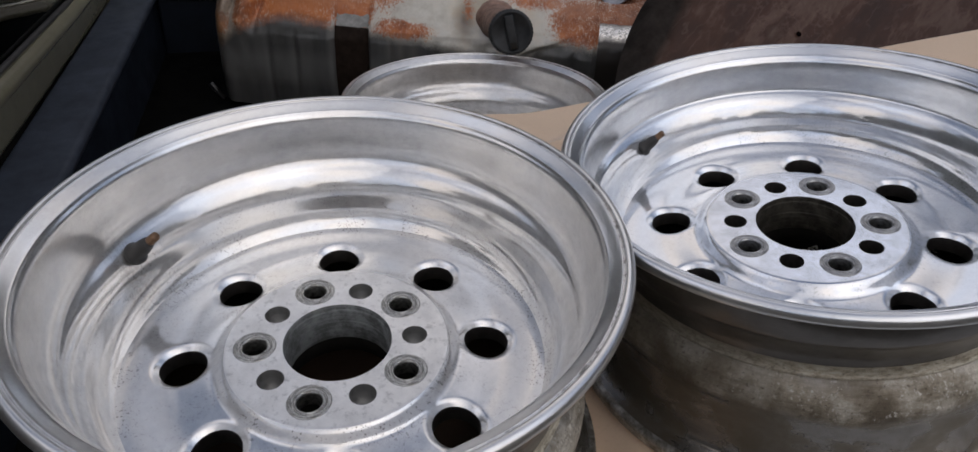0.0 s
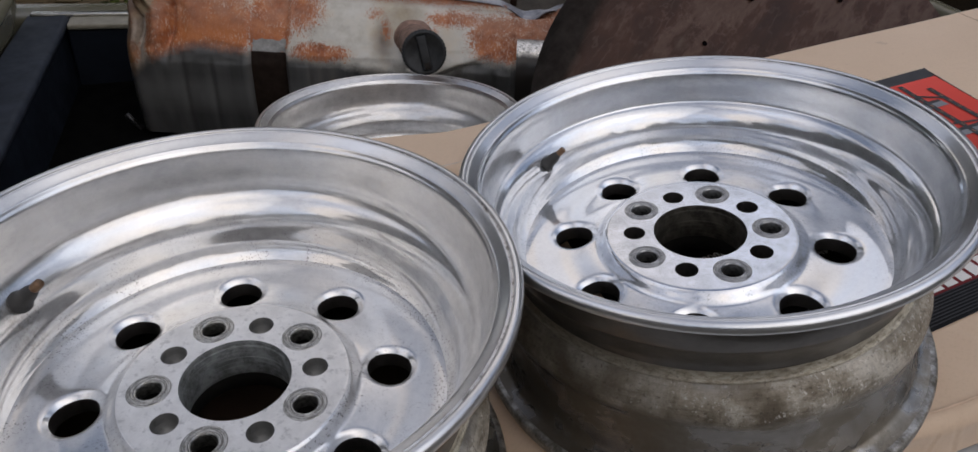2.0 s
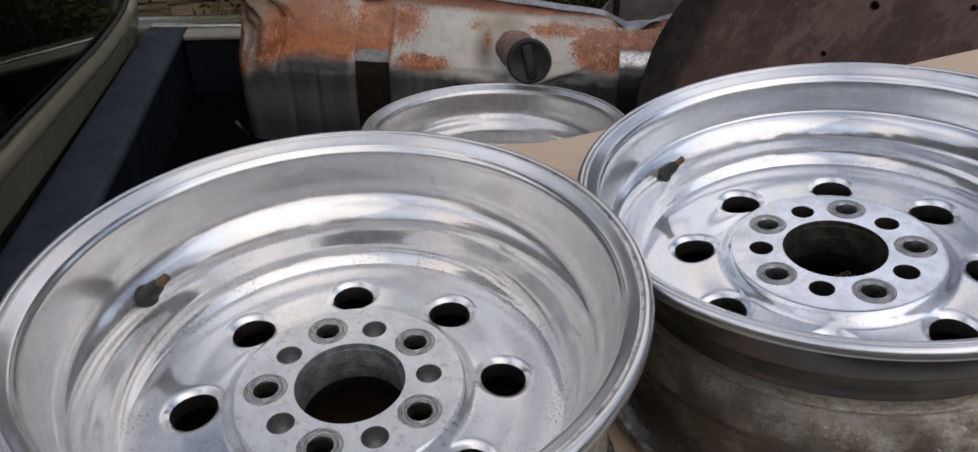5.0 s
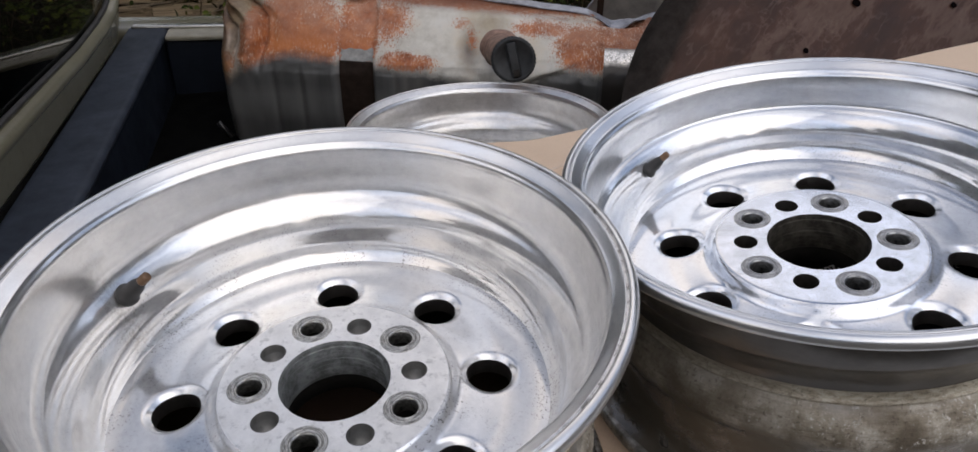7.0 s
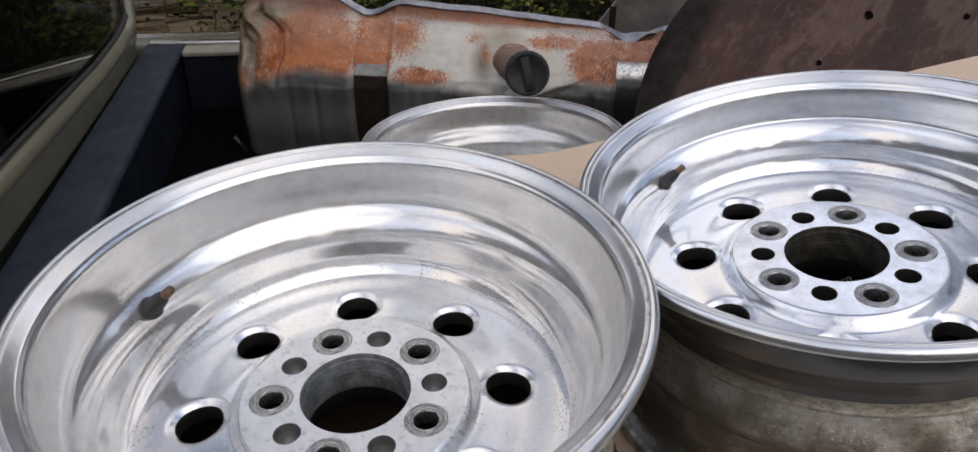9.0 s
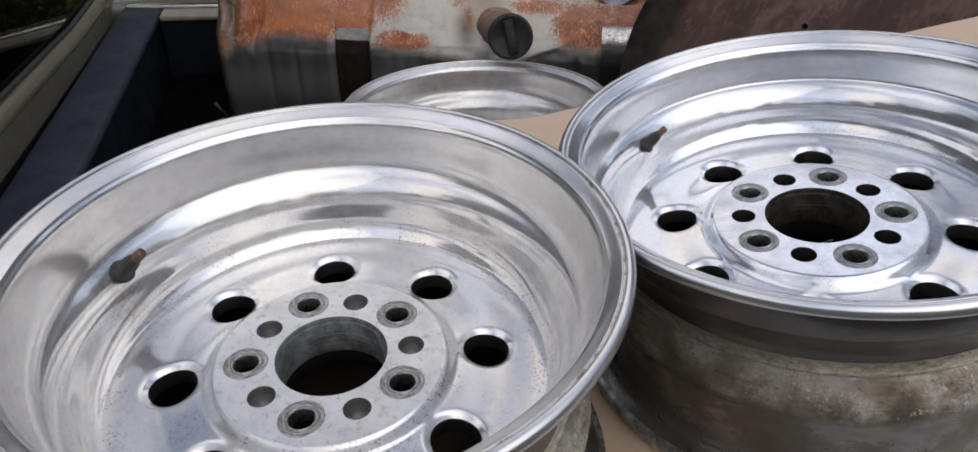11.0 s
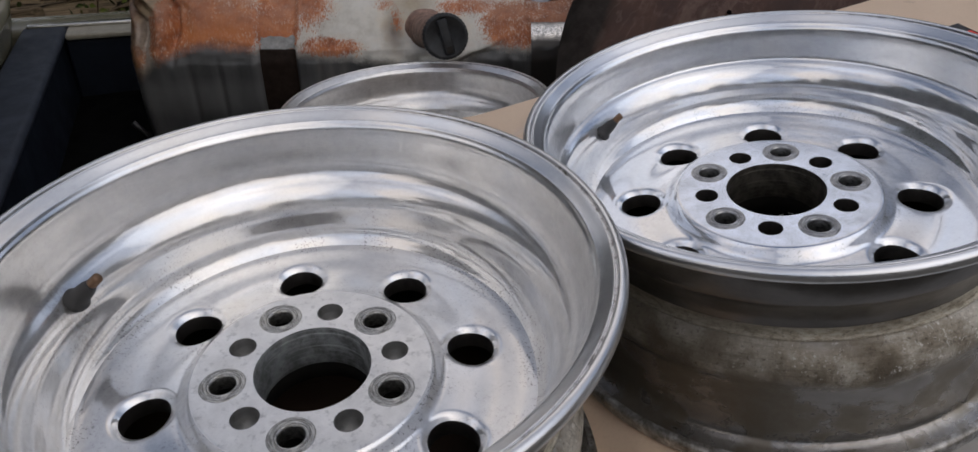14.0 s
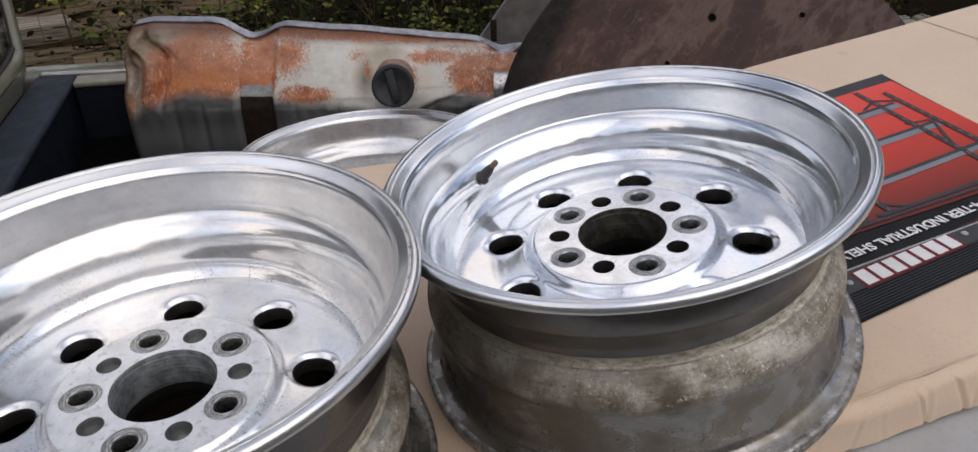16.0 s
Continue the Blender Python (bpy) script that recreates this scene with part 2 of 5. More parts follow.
def cast_metal():
    """A cast barrel: a gritty corroded shoulder, and below it smooth blue-grey metal under brown films with clear
    edges. Paler and flakier to the right, darker to the left: corrosion together with painted light and shade.
    """
    m = Mat("dirty_side_shaded_cast", 0.5, 0.5)
    big, mid, fine = m.noise(9, 4, 0.6), m.noise(150, 6, 0.8), m.noise(460, 5, 0.8)
    patchy = m.noise(24, 5, 0.65)
    sep = m.t.nodes.new("ShaderNodeSeparateXYZ")
    m.link(m.tc.outputs["Object"], sep.inputs[0])
    wave = m.math("ADD", sep.outputs["Z"], m.math("MULTIPLY", m.math("SUBTRACT", m.noise(16, 4, 0.6), 0.5), 0.034))
    shoulder = m.ramp(m.math("MULTIPLY", m.math("ADD", wave, 0.12), 8.0), [(0.0, 0.5), (0.10, 0.35), (0.17, 0.0), (0.63, 0.0), (0.71, 1.0), (0.86, 1.0), (0.92, 0.35)])
    # side: real flakes plus painted light, paler right and darker left
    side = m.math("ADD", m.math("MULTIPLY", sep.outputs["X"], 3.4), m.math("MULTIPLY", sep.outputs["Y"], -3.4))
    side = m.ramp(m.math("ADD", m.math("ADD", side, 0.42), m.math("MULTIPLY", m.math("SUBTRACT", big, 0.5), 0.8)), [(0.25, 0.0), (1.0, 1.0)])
    # the smooth lower wall
    film = m.noise(1.0, 4, 0.55, vec=m.polar(26, 26, 3.4))
    film = m.math("ADD", film, m.math("MULTIPLY", m.math("SUBTRACT", patchy, 0.5), 0.25))
    low = m.ramp(film, [(0.36, (0.125, 0.105, 0.078)), (0.46, (0.18, 0.160, 0.130)), (0.535, (0.33, 0.325, 0.325)), (0.62, (0.26, 0.255, 0.25)), (0.68, (0.17, 0.150, 0.12))])
    low = m.mix(m.math("MULTIPLY", m.ramp(mid, [(0.52, 0.0), (0.66, 1.0)]), 0.35), low, (0.09, 0.075, 0.052))
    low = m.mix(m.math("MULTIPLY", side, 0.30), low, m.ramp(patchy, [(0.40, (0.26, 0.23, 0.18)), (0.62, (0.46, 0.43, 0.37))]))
    # the shoulder
    top = m.ramp(patchy, [(0.36, (0.17, 0.138, 0.098)), (0.50, (0.36, 0.315, 0.245)), (0.63, (0.62, 0.575, 0.49))])
    streak = m.noise(1.0, 4, 0.65, vec=m.polar(240, 240, 5))
    top = m.mix(m.ramp(streak, [(0.50, 0.0), (0.66, 0.5)]), top, (0.105, 0.082, 0.055))
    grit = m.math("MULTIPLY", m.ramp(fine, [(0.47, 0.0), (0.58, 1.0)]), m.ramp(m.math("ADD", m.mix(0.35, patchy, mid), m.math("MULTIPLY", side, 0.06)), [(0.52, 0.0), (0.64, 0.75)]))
    top = m.mix(grit, top, (0.66, 0.615, 0.54))
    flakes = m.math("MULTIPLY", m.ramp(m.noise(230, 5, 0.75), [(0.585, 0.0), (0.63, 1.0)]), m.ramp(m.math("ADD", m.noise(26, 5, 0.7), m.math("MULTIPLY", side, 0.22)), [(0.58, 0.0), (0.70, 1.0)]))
    top = m.mix(flakes, top, (0.80, 0.77, 0.71))
    top = m.mix(m.ramp(m.noise(330, 4, 0.7), [(0.57, 0.0), (0.66, 0.7)]), top, (0.075, 0.058, 0.038))
    col = m.mix(shoulder, low, top)
    # left side darkened, shade from the neighbouring wheel put into the colour
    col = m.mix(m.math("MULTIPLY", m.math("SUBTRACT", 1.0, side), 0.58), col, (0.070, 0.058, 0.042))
    drip = m.math("MULTIPLY", m.ramp(m.noise(1.0, 4, 0.65, vec=m.polar(14, 14, 8)), [(0.56, 0.0), (0.66, 0.45)]), m.ramp(mid, [(0.35, 0.3), (0.6, 1.0)]))
    col = m.mix(drip, col, (0.10, 0.078, 0.05))
    m.color(col)
    m.rough(m.mix(shoulder, m.ramp(film, [(0.38, 0.38), (0.55, 0.22)]), m.ramp(mid, [(0.3, 0.42), (0.7, 0.68)])))
    m.metal(m.mix(shoulder, m.ramp(film, [(0.40, 0.45), (0.56, 0.85)]), m.mix(grit, 0.45, 0.1)))
    m.bump(m.math("MULTIPLY", mid, shoulder), 0.65, 0.0018)
    m.bump(m.math("MULTIPLY", flakes, shoulder), 0.5, 0.0008)
    m.bump(fine, 0.12, 0.0004)
    return m.m


def flange_metal():
    m = Mat("worn_flange_aluminium", 0.4, 0.8)
    mid, fine = m.noise(70, 6, 0.75), m.noise(380, 5, 0.8)
    col = m.ramp(mid, [(0.36, (0.13, 0.115, 0.09)), (0.50, (0.30, 0.285, 0.26)), (0.64, (0.58, 0.565, 0.54))])
    col = m.mix(m.ramp(fine, [(0.55, 0.0), (0.68, 0.8)]), col, (0.085, 0.07, 0.05))
    m.color(col)
    m.rough(m.ramp(mid, [(0.3, 0.55), (0.7, 0.3)]))
    m.bump(mid, 0.35, 0.0012)
    m.bump(fine, 0.25, 0.0005)
    return m.m


FLANGE = flange_metal()
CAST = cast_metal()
# darker copy of the polished metal for outer band and lip underside
DARK_BAND = polished("dark_smooth_aluminium", (0.19, 0.182, 0.175), 0.14, 0.30, 0.55, 0.6, 0.45)


def weld_crust():
    m = Mat("crusted_weld", 0.6, 0.3)
    crust = m.noise(1.0, 5, 0.7, vec=m.polar(420, 330, 22))
    fine = m.noise(330, 5, 0.8)
    col = m.ramp(crust, [(0.36, (0.26, 0.225, 0.165)), (0.48, (0.50, 0.45, 0.35)), (0.62, (0.70, 0.66, 0.55))])
    col = m.mix(m.ramp(fine, [(0.54, 0.0), (0.66, 0.8)]), col, (0.09, 0.07, 0.045))
    sep = m.t.nodes.new("ShaderNodeSeparateXYZ")
    m.link(m.tc.outputs["Object"], sep.inputs[0])
    # weld darkened to the left, matching the barrel's painted side shade
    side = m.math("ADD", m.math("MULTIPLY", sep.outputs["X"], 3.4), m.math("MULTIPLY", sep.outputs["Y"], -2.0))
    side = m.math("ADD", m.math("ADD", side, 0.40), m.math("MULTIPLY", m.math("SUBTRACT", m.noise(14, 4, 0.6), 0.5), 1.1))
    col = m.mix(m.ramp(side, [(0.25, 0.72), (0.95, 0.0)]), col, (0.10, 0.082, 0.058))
    m.color(col)
    m.rough(m.ramp(crust, [(0.3, 0.4), (0.7, 0.65)]))
    m.bump(crust, 0.4, 0.0015)
    m.bump(fine, 0.3, 0.0006)
    return m.m


WELD = weld_crust()


def plain(name, col, rough, metal=0.0, var=0.15, scale=30.0, bump=0.1, dist=0.001, spec=0.5):
    m = Mat(name, rough, metal, spec)
    n1, n2 = m.noise(scale, 5, 0.65), m.noise(scale * 9, 4, 0.7)
    c = m.mix(m.ramp(n1, [(0.35, 0.0), (0.7, 1.0)]), tuple(min(1, v * (1 + var)) for v in col), tuple(v * (1 - var) for v in col))
    c = m.mix(m.math("MULTIPLY", m.ramp(n2, [(0.55, 0.0), (0.75, 1.0)]), 0.35), c, tuple(v * 0.6 for v in col))
    m.color(c)
    m.rough(m.ramp(n1, [(0.3, rough * 0.85), (0.7, min(1, rough * 1.15))]))
    m.bump(n2, bump, dist)
    return m.m


# near-black for wheel insides and slots, their shade put into the colour
HOLE_BLACK = plain("hole_shade_black", (0.016, 0.014, 0.012), 0.85, 0.0, 0.3, 40, 0.2, spec=0.2)
RUBBER = plain("black_rubber", (0.022, 0.021, 0.02), 0.55)
BRASS = plain("tarnished_brass", (0.17, 0.105, 0.065), 0.45, 0.8)
CARD_EDGE = plain("cardboard_edge", (0.42, 0.29, 0.18), 0.85)
# walls carry the bed's shade in their colour; BED_TOP is the lit copy
BED_BLUE = plain("shaded_blue_bed_paint", (0.0060, 0.0082, 0.0130), 0.6, 0.0, 0.3, 12, 0.12, spec=0.12)
BED_TOP = plain("lit_blue_bed_paint", (0.026, 0.032, 0.044), 0.62, 0.0, 0.3, 14, 0.12, spec=0.25)
# floor near black, the depth's shade painted in
BED_FLOOR = plain("bed_floor_shade", (0.004, 0.004, 0.004), 0.95, 0.0, 0.4, 20, 0.3, spec=0.0)
GOLD = plain("champagne_body_paint", (0.140, 0.130, 0.090), 0.22, 0.0, 0.12, 9, 0.03)
CHROME = plain("dull_chrome_trim", (0.62, 0.60, 0.55), 0.22, 1.0, 0.1)
CREAM = plain("weathered_cream_trim", (0.31, 0.285, 0.225), 0.4, 0.2, 0.2)
RAIL = plain("pale_grey_paint", (0.42, 0.42, 0.41), 0.45, 0.0, 0.08, 15, 0.04)
# near-black for cab and gap, their shade put into the colour
INTERIOR = plain("cab_and_gap_shade", (0.012, 0.011, 0.010), 0.9)
BLACK_CAP = plain("black_ribbed_plastic", (0.013, 0.0145, 0.016), 0.55, 0.0, 0.5, 60, spec=0.35)
DARKPAD = plain("black_pad", (0.016, 0.010, 0.007), 0.75, 0.0, 0.3, 60, spec=0.15)


def yard_ground():
    """Pale gravel added out of view as a reflector, and near-black ground under the brush with its shade painted in."""
    m = Mat("gravel_and_brush_shade", 0.95, 0.0, 0.0)
    big, fine = m.noise(0.8, 5, 0.6), m.noise(60, 5, 0.75)
    # unseen gravel, added to brighten what the wheels reflect
    gravel = m.ramp(fine, [(0.35, (0.075, 0.068, 0.055)), (0.55, (0.145, 0.135, 0.115)), (0.75, (0.23, 0.22, 0.20))])
    # near black below the brush, its shade put into the colour
    under_shade = m.ramp(fine, [(0.35, (0.007, 0.006, 0.004)), (0.7, (0.022, 0.017, 0.011))])
    sep = m.t.nodes.new("ShaderNodeSeparateXYZ")
    m.link(m.tc.outputs["Object"], sep.inputs[0])
    under = m.ramp(m.math("ADD", m.math("MULTIPLY", sep.outputs["Y"], 0.25), m.math("SUBTRACT", big, 0.5)), [(0.20, 0.0), (0.42, 1.0)])
    m.color(m.mix(under, gravel, under_shade))
    m.bump(fine, 0.6, 0.02)
    return m.m


SOIL = yard_ground()


def glass_mat():
    m = Mat("window_glass", 0.02)
    m.color((0.30, 0.32, 0.29))
    m.p.inputs["Transmission Weight"].default_value = 1.0
    m.p.inputs["IOR"].default_value = 1.5
    m.rough(m.ramp(m.noise(30, 4), [(0.4, 0.0), (0.8, 0.02)]))
    return m.m


GLASS = glass_mat()


def cardboard():
    m = Mat("brown_cardboard", 0.62, 0.0, 0.5)
    big, fine = m.noise(5, 4, 0.6), m.noise(300, 4, 0.7)
    m.p.inputs["Sheen Weight"].default_value = 0.35
    m.p.inputs["Sheen Roughness"].default_value = 0.5
    flute = m.noise(1.0, 2, 0.5, stretch=(3, 160, 160))
    col = m.ramp(big, [(0.3, (0.63, 0.462, 0.315)), (0.7, (0.70, 0.525, 0.37))])
    col = m.mix(m.math("MULTIPLY", m.ramp(fine, [(0.5, 0.0), (0.8, 1.0)]), 0.3), col, (0.40, 0.27, 0.16))
    col = m.mix(m.math("MULTIPLY", m.ramp(m.noise(26, 4, 0.7), [(0.68, 0.0), (0.74, 1.0)]), 0.4), col, (0.36, 0.25, 0.16))
    m.color(col)
    m.bump(flute, 0.16, 0.0010)
    m.bump(m.noise(1.0, 3, 0.6, stretch=(70, 9, 9)), 0.12, 0.0015)
    m.bump(m.noise(12, 3), 0.2, 0.002)
    return m.m


CARD = cardboard()


def rusty_tank():
    """Galvanised steel: pale zinc, orange rust in broken patches with rain specks, a buff dented end and a grey lower
    half with shade painted in.
    """
    m = Mat("rusty_galvanised_tank", 0.5)
    big, mid = m.noise(9.0, 5, 0.6, w=1.7, stretch=(1.0, 1.0, 1.0)), m.noise(30, 6, 0.7)
    fine = m.noise(260, 6, 0.8, stretch=(1.5, 1.0, 0.6))
    rain = m.noise(190, 5, 0.75, stretch=(1.5, 1.0, 0.45))
    sep = m.t.nodes.new("ShaderNodeSeparateXYZ")
    m.link(m.tc.outputs["Object"], sep.inputs[0])
    x = m.math("ADD", sep.outputs["X"], 0.6)
    z = m.math("ADD", sep.outputs["Z"], m.math("MULTIPLY", m.math("SUBTRACT", mid, 0.5), 0.018))
    xw = m.math("ADD", x, m.math("MULTIPLY", m.math("SUBTRACT", big, 0.5), 0.05))

    def blob(x0, z0, rx, rz, soft=0.6):
        dx = m.math("DIVIDE", m.math("SUBTRACT", xw, x0 + 0.6), rx)
        dz = m.math("DIVIDE", m.math("SUBTRACT", z, z0), rz)
        d = m.math("SQRT", m.math("ADD", m.math("MULTIPLY", dx, dx), m.math("MULTIPLY", dz, dz)))
        return m.ramp(m.math("MULTIPLY", d, 0.5), [(0.5 * (1 - soft), 1.0), (0.5 * (1 + soft * 0.5), 0.0)])

    def most(*parts):
        out = parts[0]
        for p in parts[1:]:
            out = m.math("MAXIMUM", out, p)
        return out

    line = m.math("ADD", m.math("MULTIPLY", x, -0.055), 0.972)
    below = m.math("SUBTRACT", line, sep.outputs["Z"])
    # how thick the rust lies
    rust_at = most(blob(-0.390, 0.880, 0.105, 0.085, 0.5), blob(-0.270, 0.890, 0.055, 0.085, 0.6), m.math("MULTIPLY", blob(-0.205, 0.910, 0.07, 0.06, 0.9), 0.72),
                   m.math("MULTIPLY", blob(-0.164, 0.842, 0.075, 0.024, 0.8), 0.85), m.math("MULTIPLY", blob(-0.06, 0.905, 0.05, 0.022, 0.9), 0.5), m.math("MULTIPLY", blob(-0.040, 0.878, 0.020, 0.034, 1.0), 0.62), m.math("MULTIPLY", blob(0.055, 0.868, 0.022, 0.05, 0.9), 0.55),
                   blob(0.185, 0.872, 0.085, 0.045, 0.7), m.math("MULTIPLY", blob(0.10, 0.900, 0.10, 0.022, 0.8), 0.66), blob(0.33, 0.89, 0.13, 0.07, 0.5),
                   blob(-0.485, 0.865, 0.035, 0.070, 0.7), m.math("MULTIPLY", blob(-0.545, 0.830, 0.030, 0.030, 0.8), 0.9), m.math("MULTIPLY", blob(-0.54, 0.885, 0.03, 0.03, 0.9), 0.5))
    rust_at = m.math("MAXIMUM", rust_at, m.math("MULTIPLY", m.ramp(m.math("MULTIPLY", below, 10.0), [(0.10, 0.75), (0.26, 0.0)]), m.ramp(x, [(0.18, 0.2), (0.26, 1.0)])))
    broken = m.math("ADD", m.math("ADD", rust_at, m.math("MULTIPLY", m.math("SUBTRACT", fine, 0.5), 1.5)), m.math("MULTIPLY", m.math("SUBTRACT", big, 0.5), 0.5))
    mask = m.ramp(broken, [(0.48, 0.0), (0.56, 1.0)])
    # colours
    zinc = m.ramp(mid, [(0.3, (0.44, 0.41, 0.345)), (0.55, (0.56, 0.535, 0.475)), (0.8, (0.63, 0.61, 0.565))])
    zinc = m.mix(m.ramp(m.noise(15, 4, 0.6), [(0.50, 0.0), (0.66, 0.55)]), zinc, (0.46, 0.36, 0.23))
    buff = m.ramp(m.noise(22, 5, 0.65), [(0.35, (0.20, 0.15, 0.09)), (0.55, (0.34, 0.28, 0.18)), (0.75, (0.44, 0.40, 0.31))])
    zinc = m.mix(most(blob(-0.520, 0.920, 0.055, 0.035, 0.5), m.math("MULTIPLY", blob(-0.42, 0.945, 0.14, 0.014, 0.8), 0.9), m.math("MULTIPLY", blob(-0.01, 0.905, 0.045, 0.025, 0.8), 0.8)), zinc, buff)
    # dark mark beside the filler neck, shadow put into the colour
    zinc = m.mix(m.math("MULTIPLY", blob(-0.05, 0.862, 0.020, 0.026, 0.9), 0.8), zinc, (0.085, 0.060, 0.045))
    rust = m.ramp(mid, [(0.28, (0.15, 0.050, 0.020)), (0.46, (0.33, 0.098, 0.032)), (0.62, (0.46, 0.160, 0.052)), (0.82, (0.46, 0.25, 0.13))])
    rust = m.mix(m.math("MULTIPLY", most(blob(-0.36, 0.868, 0.055, 0.020, 0.9), blob(-0.435, 0.868, 0.025, 0.022, 0.9)), 0.75), rust, (0.50, 0.165, 0.045))
    rust = m.mix(most(m.math("MULTIPLY", blob(0.20, 0.89, 0.10, 0.03, 0.8), 0.6), blob(0.34, 0.89, 0.13, 0.08, 0.5)), rust, m.ramp(mid, [(0.35, (0.115, 0.042, 0.020)), (0.65, (0.28, 0.10, 0.042))]))
    rust = m.mix(m.math("MULTIPLY", m.ramp(m.math("MULTIPLY", m.math("SUBTRACT", z, 0.85), 10.0), [(0.15, 0.0), (0.70, 1.0)]), m.ramp(m.noise(24, 5, 0.65), [(0.40, 0.1), (0.60, 0.75)])), rust, (0.40, 0.215, 0.14))
    specks = m.math("MULTIPLY", m.ramp(rain, [(0.53, 0.0), (0.60, 0.75)]), m.ramp(m.noise(11, 4, 0.6), [(0.42, 0.15), (0.56, 1.0)]))
    rust = m.mix(specks, rust, (0.60, 0.46, 0.36))
    upper = m.mix(mask, zinc, rust)
    # left edge browner and darker: rust with the end's shade painted in
    rim = m.ramp(m.math("ADD", x, m.math("MULTIPLY", m.math("SUBTRACT", mid, 0.5), 0.05)), [(0.056, 0.95), (0.088, 0.5), (0.13, 0.0)])
    upper = m.mix(rim, upper, m.ramp(mid, [(0.4, (0.095, 0.046, 0.022)), (0.7, (0.22, 0.13, 0.065))]))
    # dark line below the flange, rust and the flange's shade in one
    upper = m.mix(m.ramp(m.math("MULTIPLY", below, 10.0), [(0.06, 0.85), (0.24, 0.0)]), upper, (0.12, 0.040, 0.018))
    # the dark lower half, shade put into the colour: its upper edge dips under the filler neck and at the dented end
    top = m.ramp(x, [(0.0, 0.15), (0.065, 0.22), (0.095, 0.36), (0.146, 0.45), (0.20, 0.51), (0.28, 0.47), (0.37, 0.43), (0.47, 0.39), (0.55, 0.31), (0.64, 0.32), (0.70, 0.41), (0.745, 0.48), (0.80, 0.44), (0.90, 0.40)])
    over = m.math("SUBTRACT", m.math("MULTIPLY", m.math("SUBTRACT", z, 0.75), 5.0), top)
    over = m.math("ADD", over, m.math("MULTIPLY", m.math("SUBTRACT", fine, 0.5), 0.10))
    height = m.ramp(m.math("ADD", m.math("MULTIPLY", over, 3.0), 0.5), [(0.30, 0.0), (0.64, 1.0)])
    low_shade = m.ramp(m.noise(1.0, 4, 0.6, stretch=(15, 15, 1.5)), [(0.35, (0.050, 0.050, 0.049)), (0.55, (0.088, 0.088, 0.086)), (0.72, (0.15, 0.142, 0.13))])
    # paler band low on the face, reflected light painted in
    low_shade = m.mix(m.ramp(m.math("ADD", m.math("MULTIPLY", m.math("SUBTRACT", z, 0.70), 8.0), 0.0), [(0.05, 0.0), (0.25, 0.55), (0.55, 0.55), (0.75, 0.0)]), low_shade, (0.135, 0.135, 0.130))
    m.color(m.mix(height, low_shade, upper))
    m.rough(m.mix(height, 0.36, m.mix(mask, 0.40, 0.62)))
    m.metal(m.mix(mask, 0.12, 0.0))
    m.bump(m.math("MULTIPLY", fine, m.mix(mask, 0.35, 1.0)), 0.4, 0.0014)
    m.bump(specks, 0.25, 0.0010)
    m.bump(mid, 0.1, 0.002)
    return m.m


TANK = rusty_tank()


def strap_metal():
    """A dark strap, rusty at its upper end, with the sky's highlight painted in where it turns over the shoulder."""
    m = Mat("highlit_steel_strap", 0.25, 0.6)
    mid, fine = m.noise(60, 5, 0.7), m.noise(240, 5, 0.8)
    sep = m.t.nodes.new("ShaderNodeSeparateXYZ")
    m.link(m.tc.outputs["Object"], sep.inputs[0])
    z = m.math("ADD", sep.outputs["Z"], m.math("MULTIPLY", m.math("SUBTRACT", mid, 0.5), 0.012))
    # pale metal band paints the sky's highlight at the bend
    bare = m.ramp(m.math("MULTIPLY", m.math("SUBTRACT", z, 0.80), 10.0), [(0.46, 0.0), (0.58, 1.0), (0.68, 1.0), (0.78, 0.0)])
    bare = m.math("MULTIPLY", bare, m.ramp(fine, [(0.36, 0.35), (0.52, 1.0)]))
    rusty = m.ramp(m.math("MULTIPLY", m.math("SUBTRACT", z, 0.80), 10.0), [(0.72, 0.0), (0.84, 1.0)])
    col = m.mix(bare, (0.030, 0.026, 0.023), (0.62, 0.60, 0.57))
    m.color(m.mix(rusty, col, m.ramp(mid, [(0.4, (0.13, 0.045, 0.02)), (0.65, (0.30, 0.11, 0.045))])))
    m.metal(m.mix(rusty, m.mix(bare, 0.2, 1.0), 0.0))
    m.rough(m.mix(rusty, m.mix(bare, 0.28, 0.22), 0.6))
    m.bump(fine, 0.2, 0.0008)
    return m.m


STRAP = strap_metal()
TANK_LIP = plain("bare_tank_seam", (0.27, 0.275, 0.30), 0.38, 0.5, 0.35, 40)


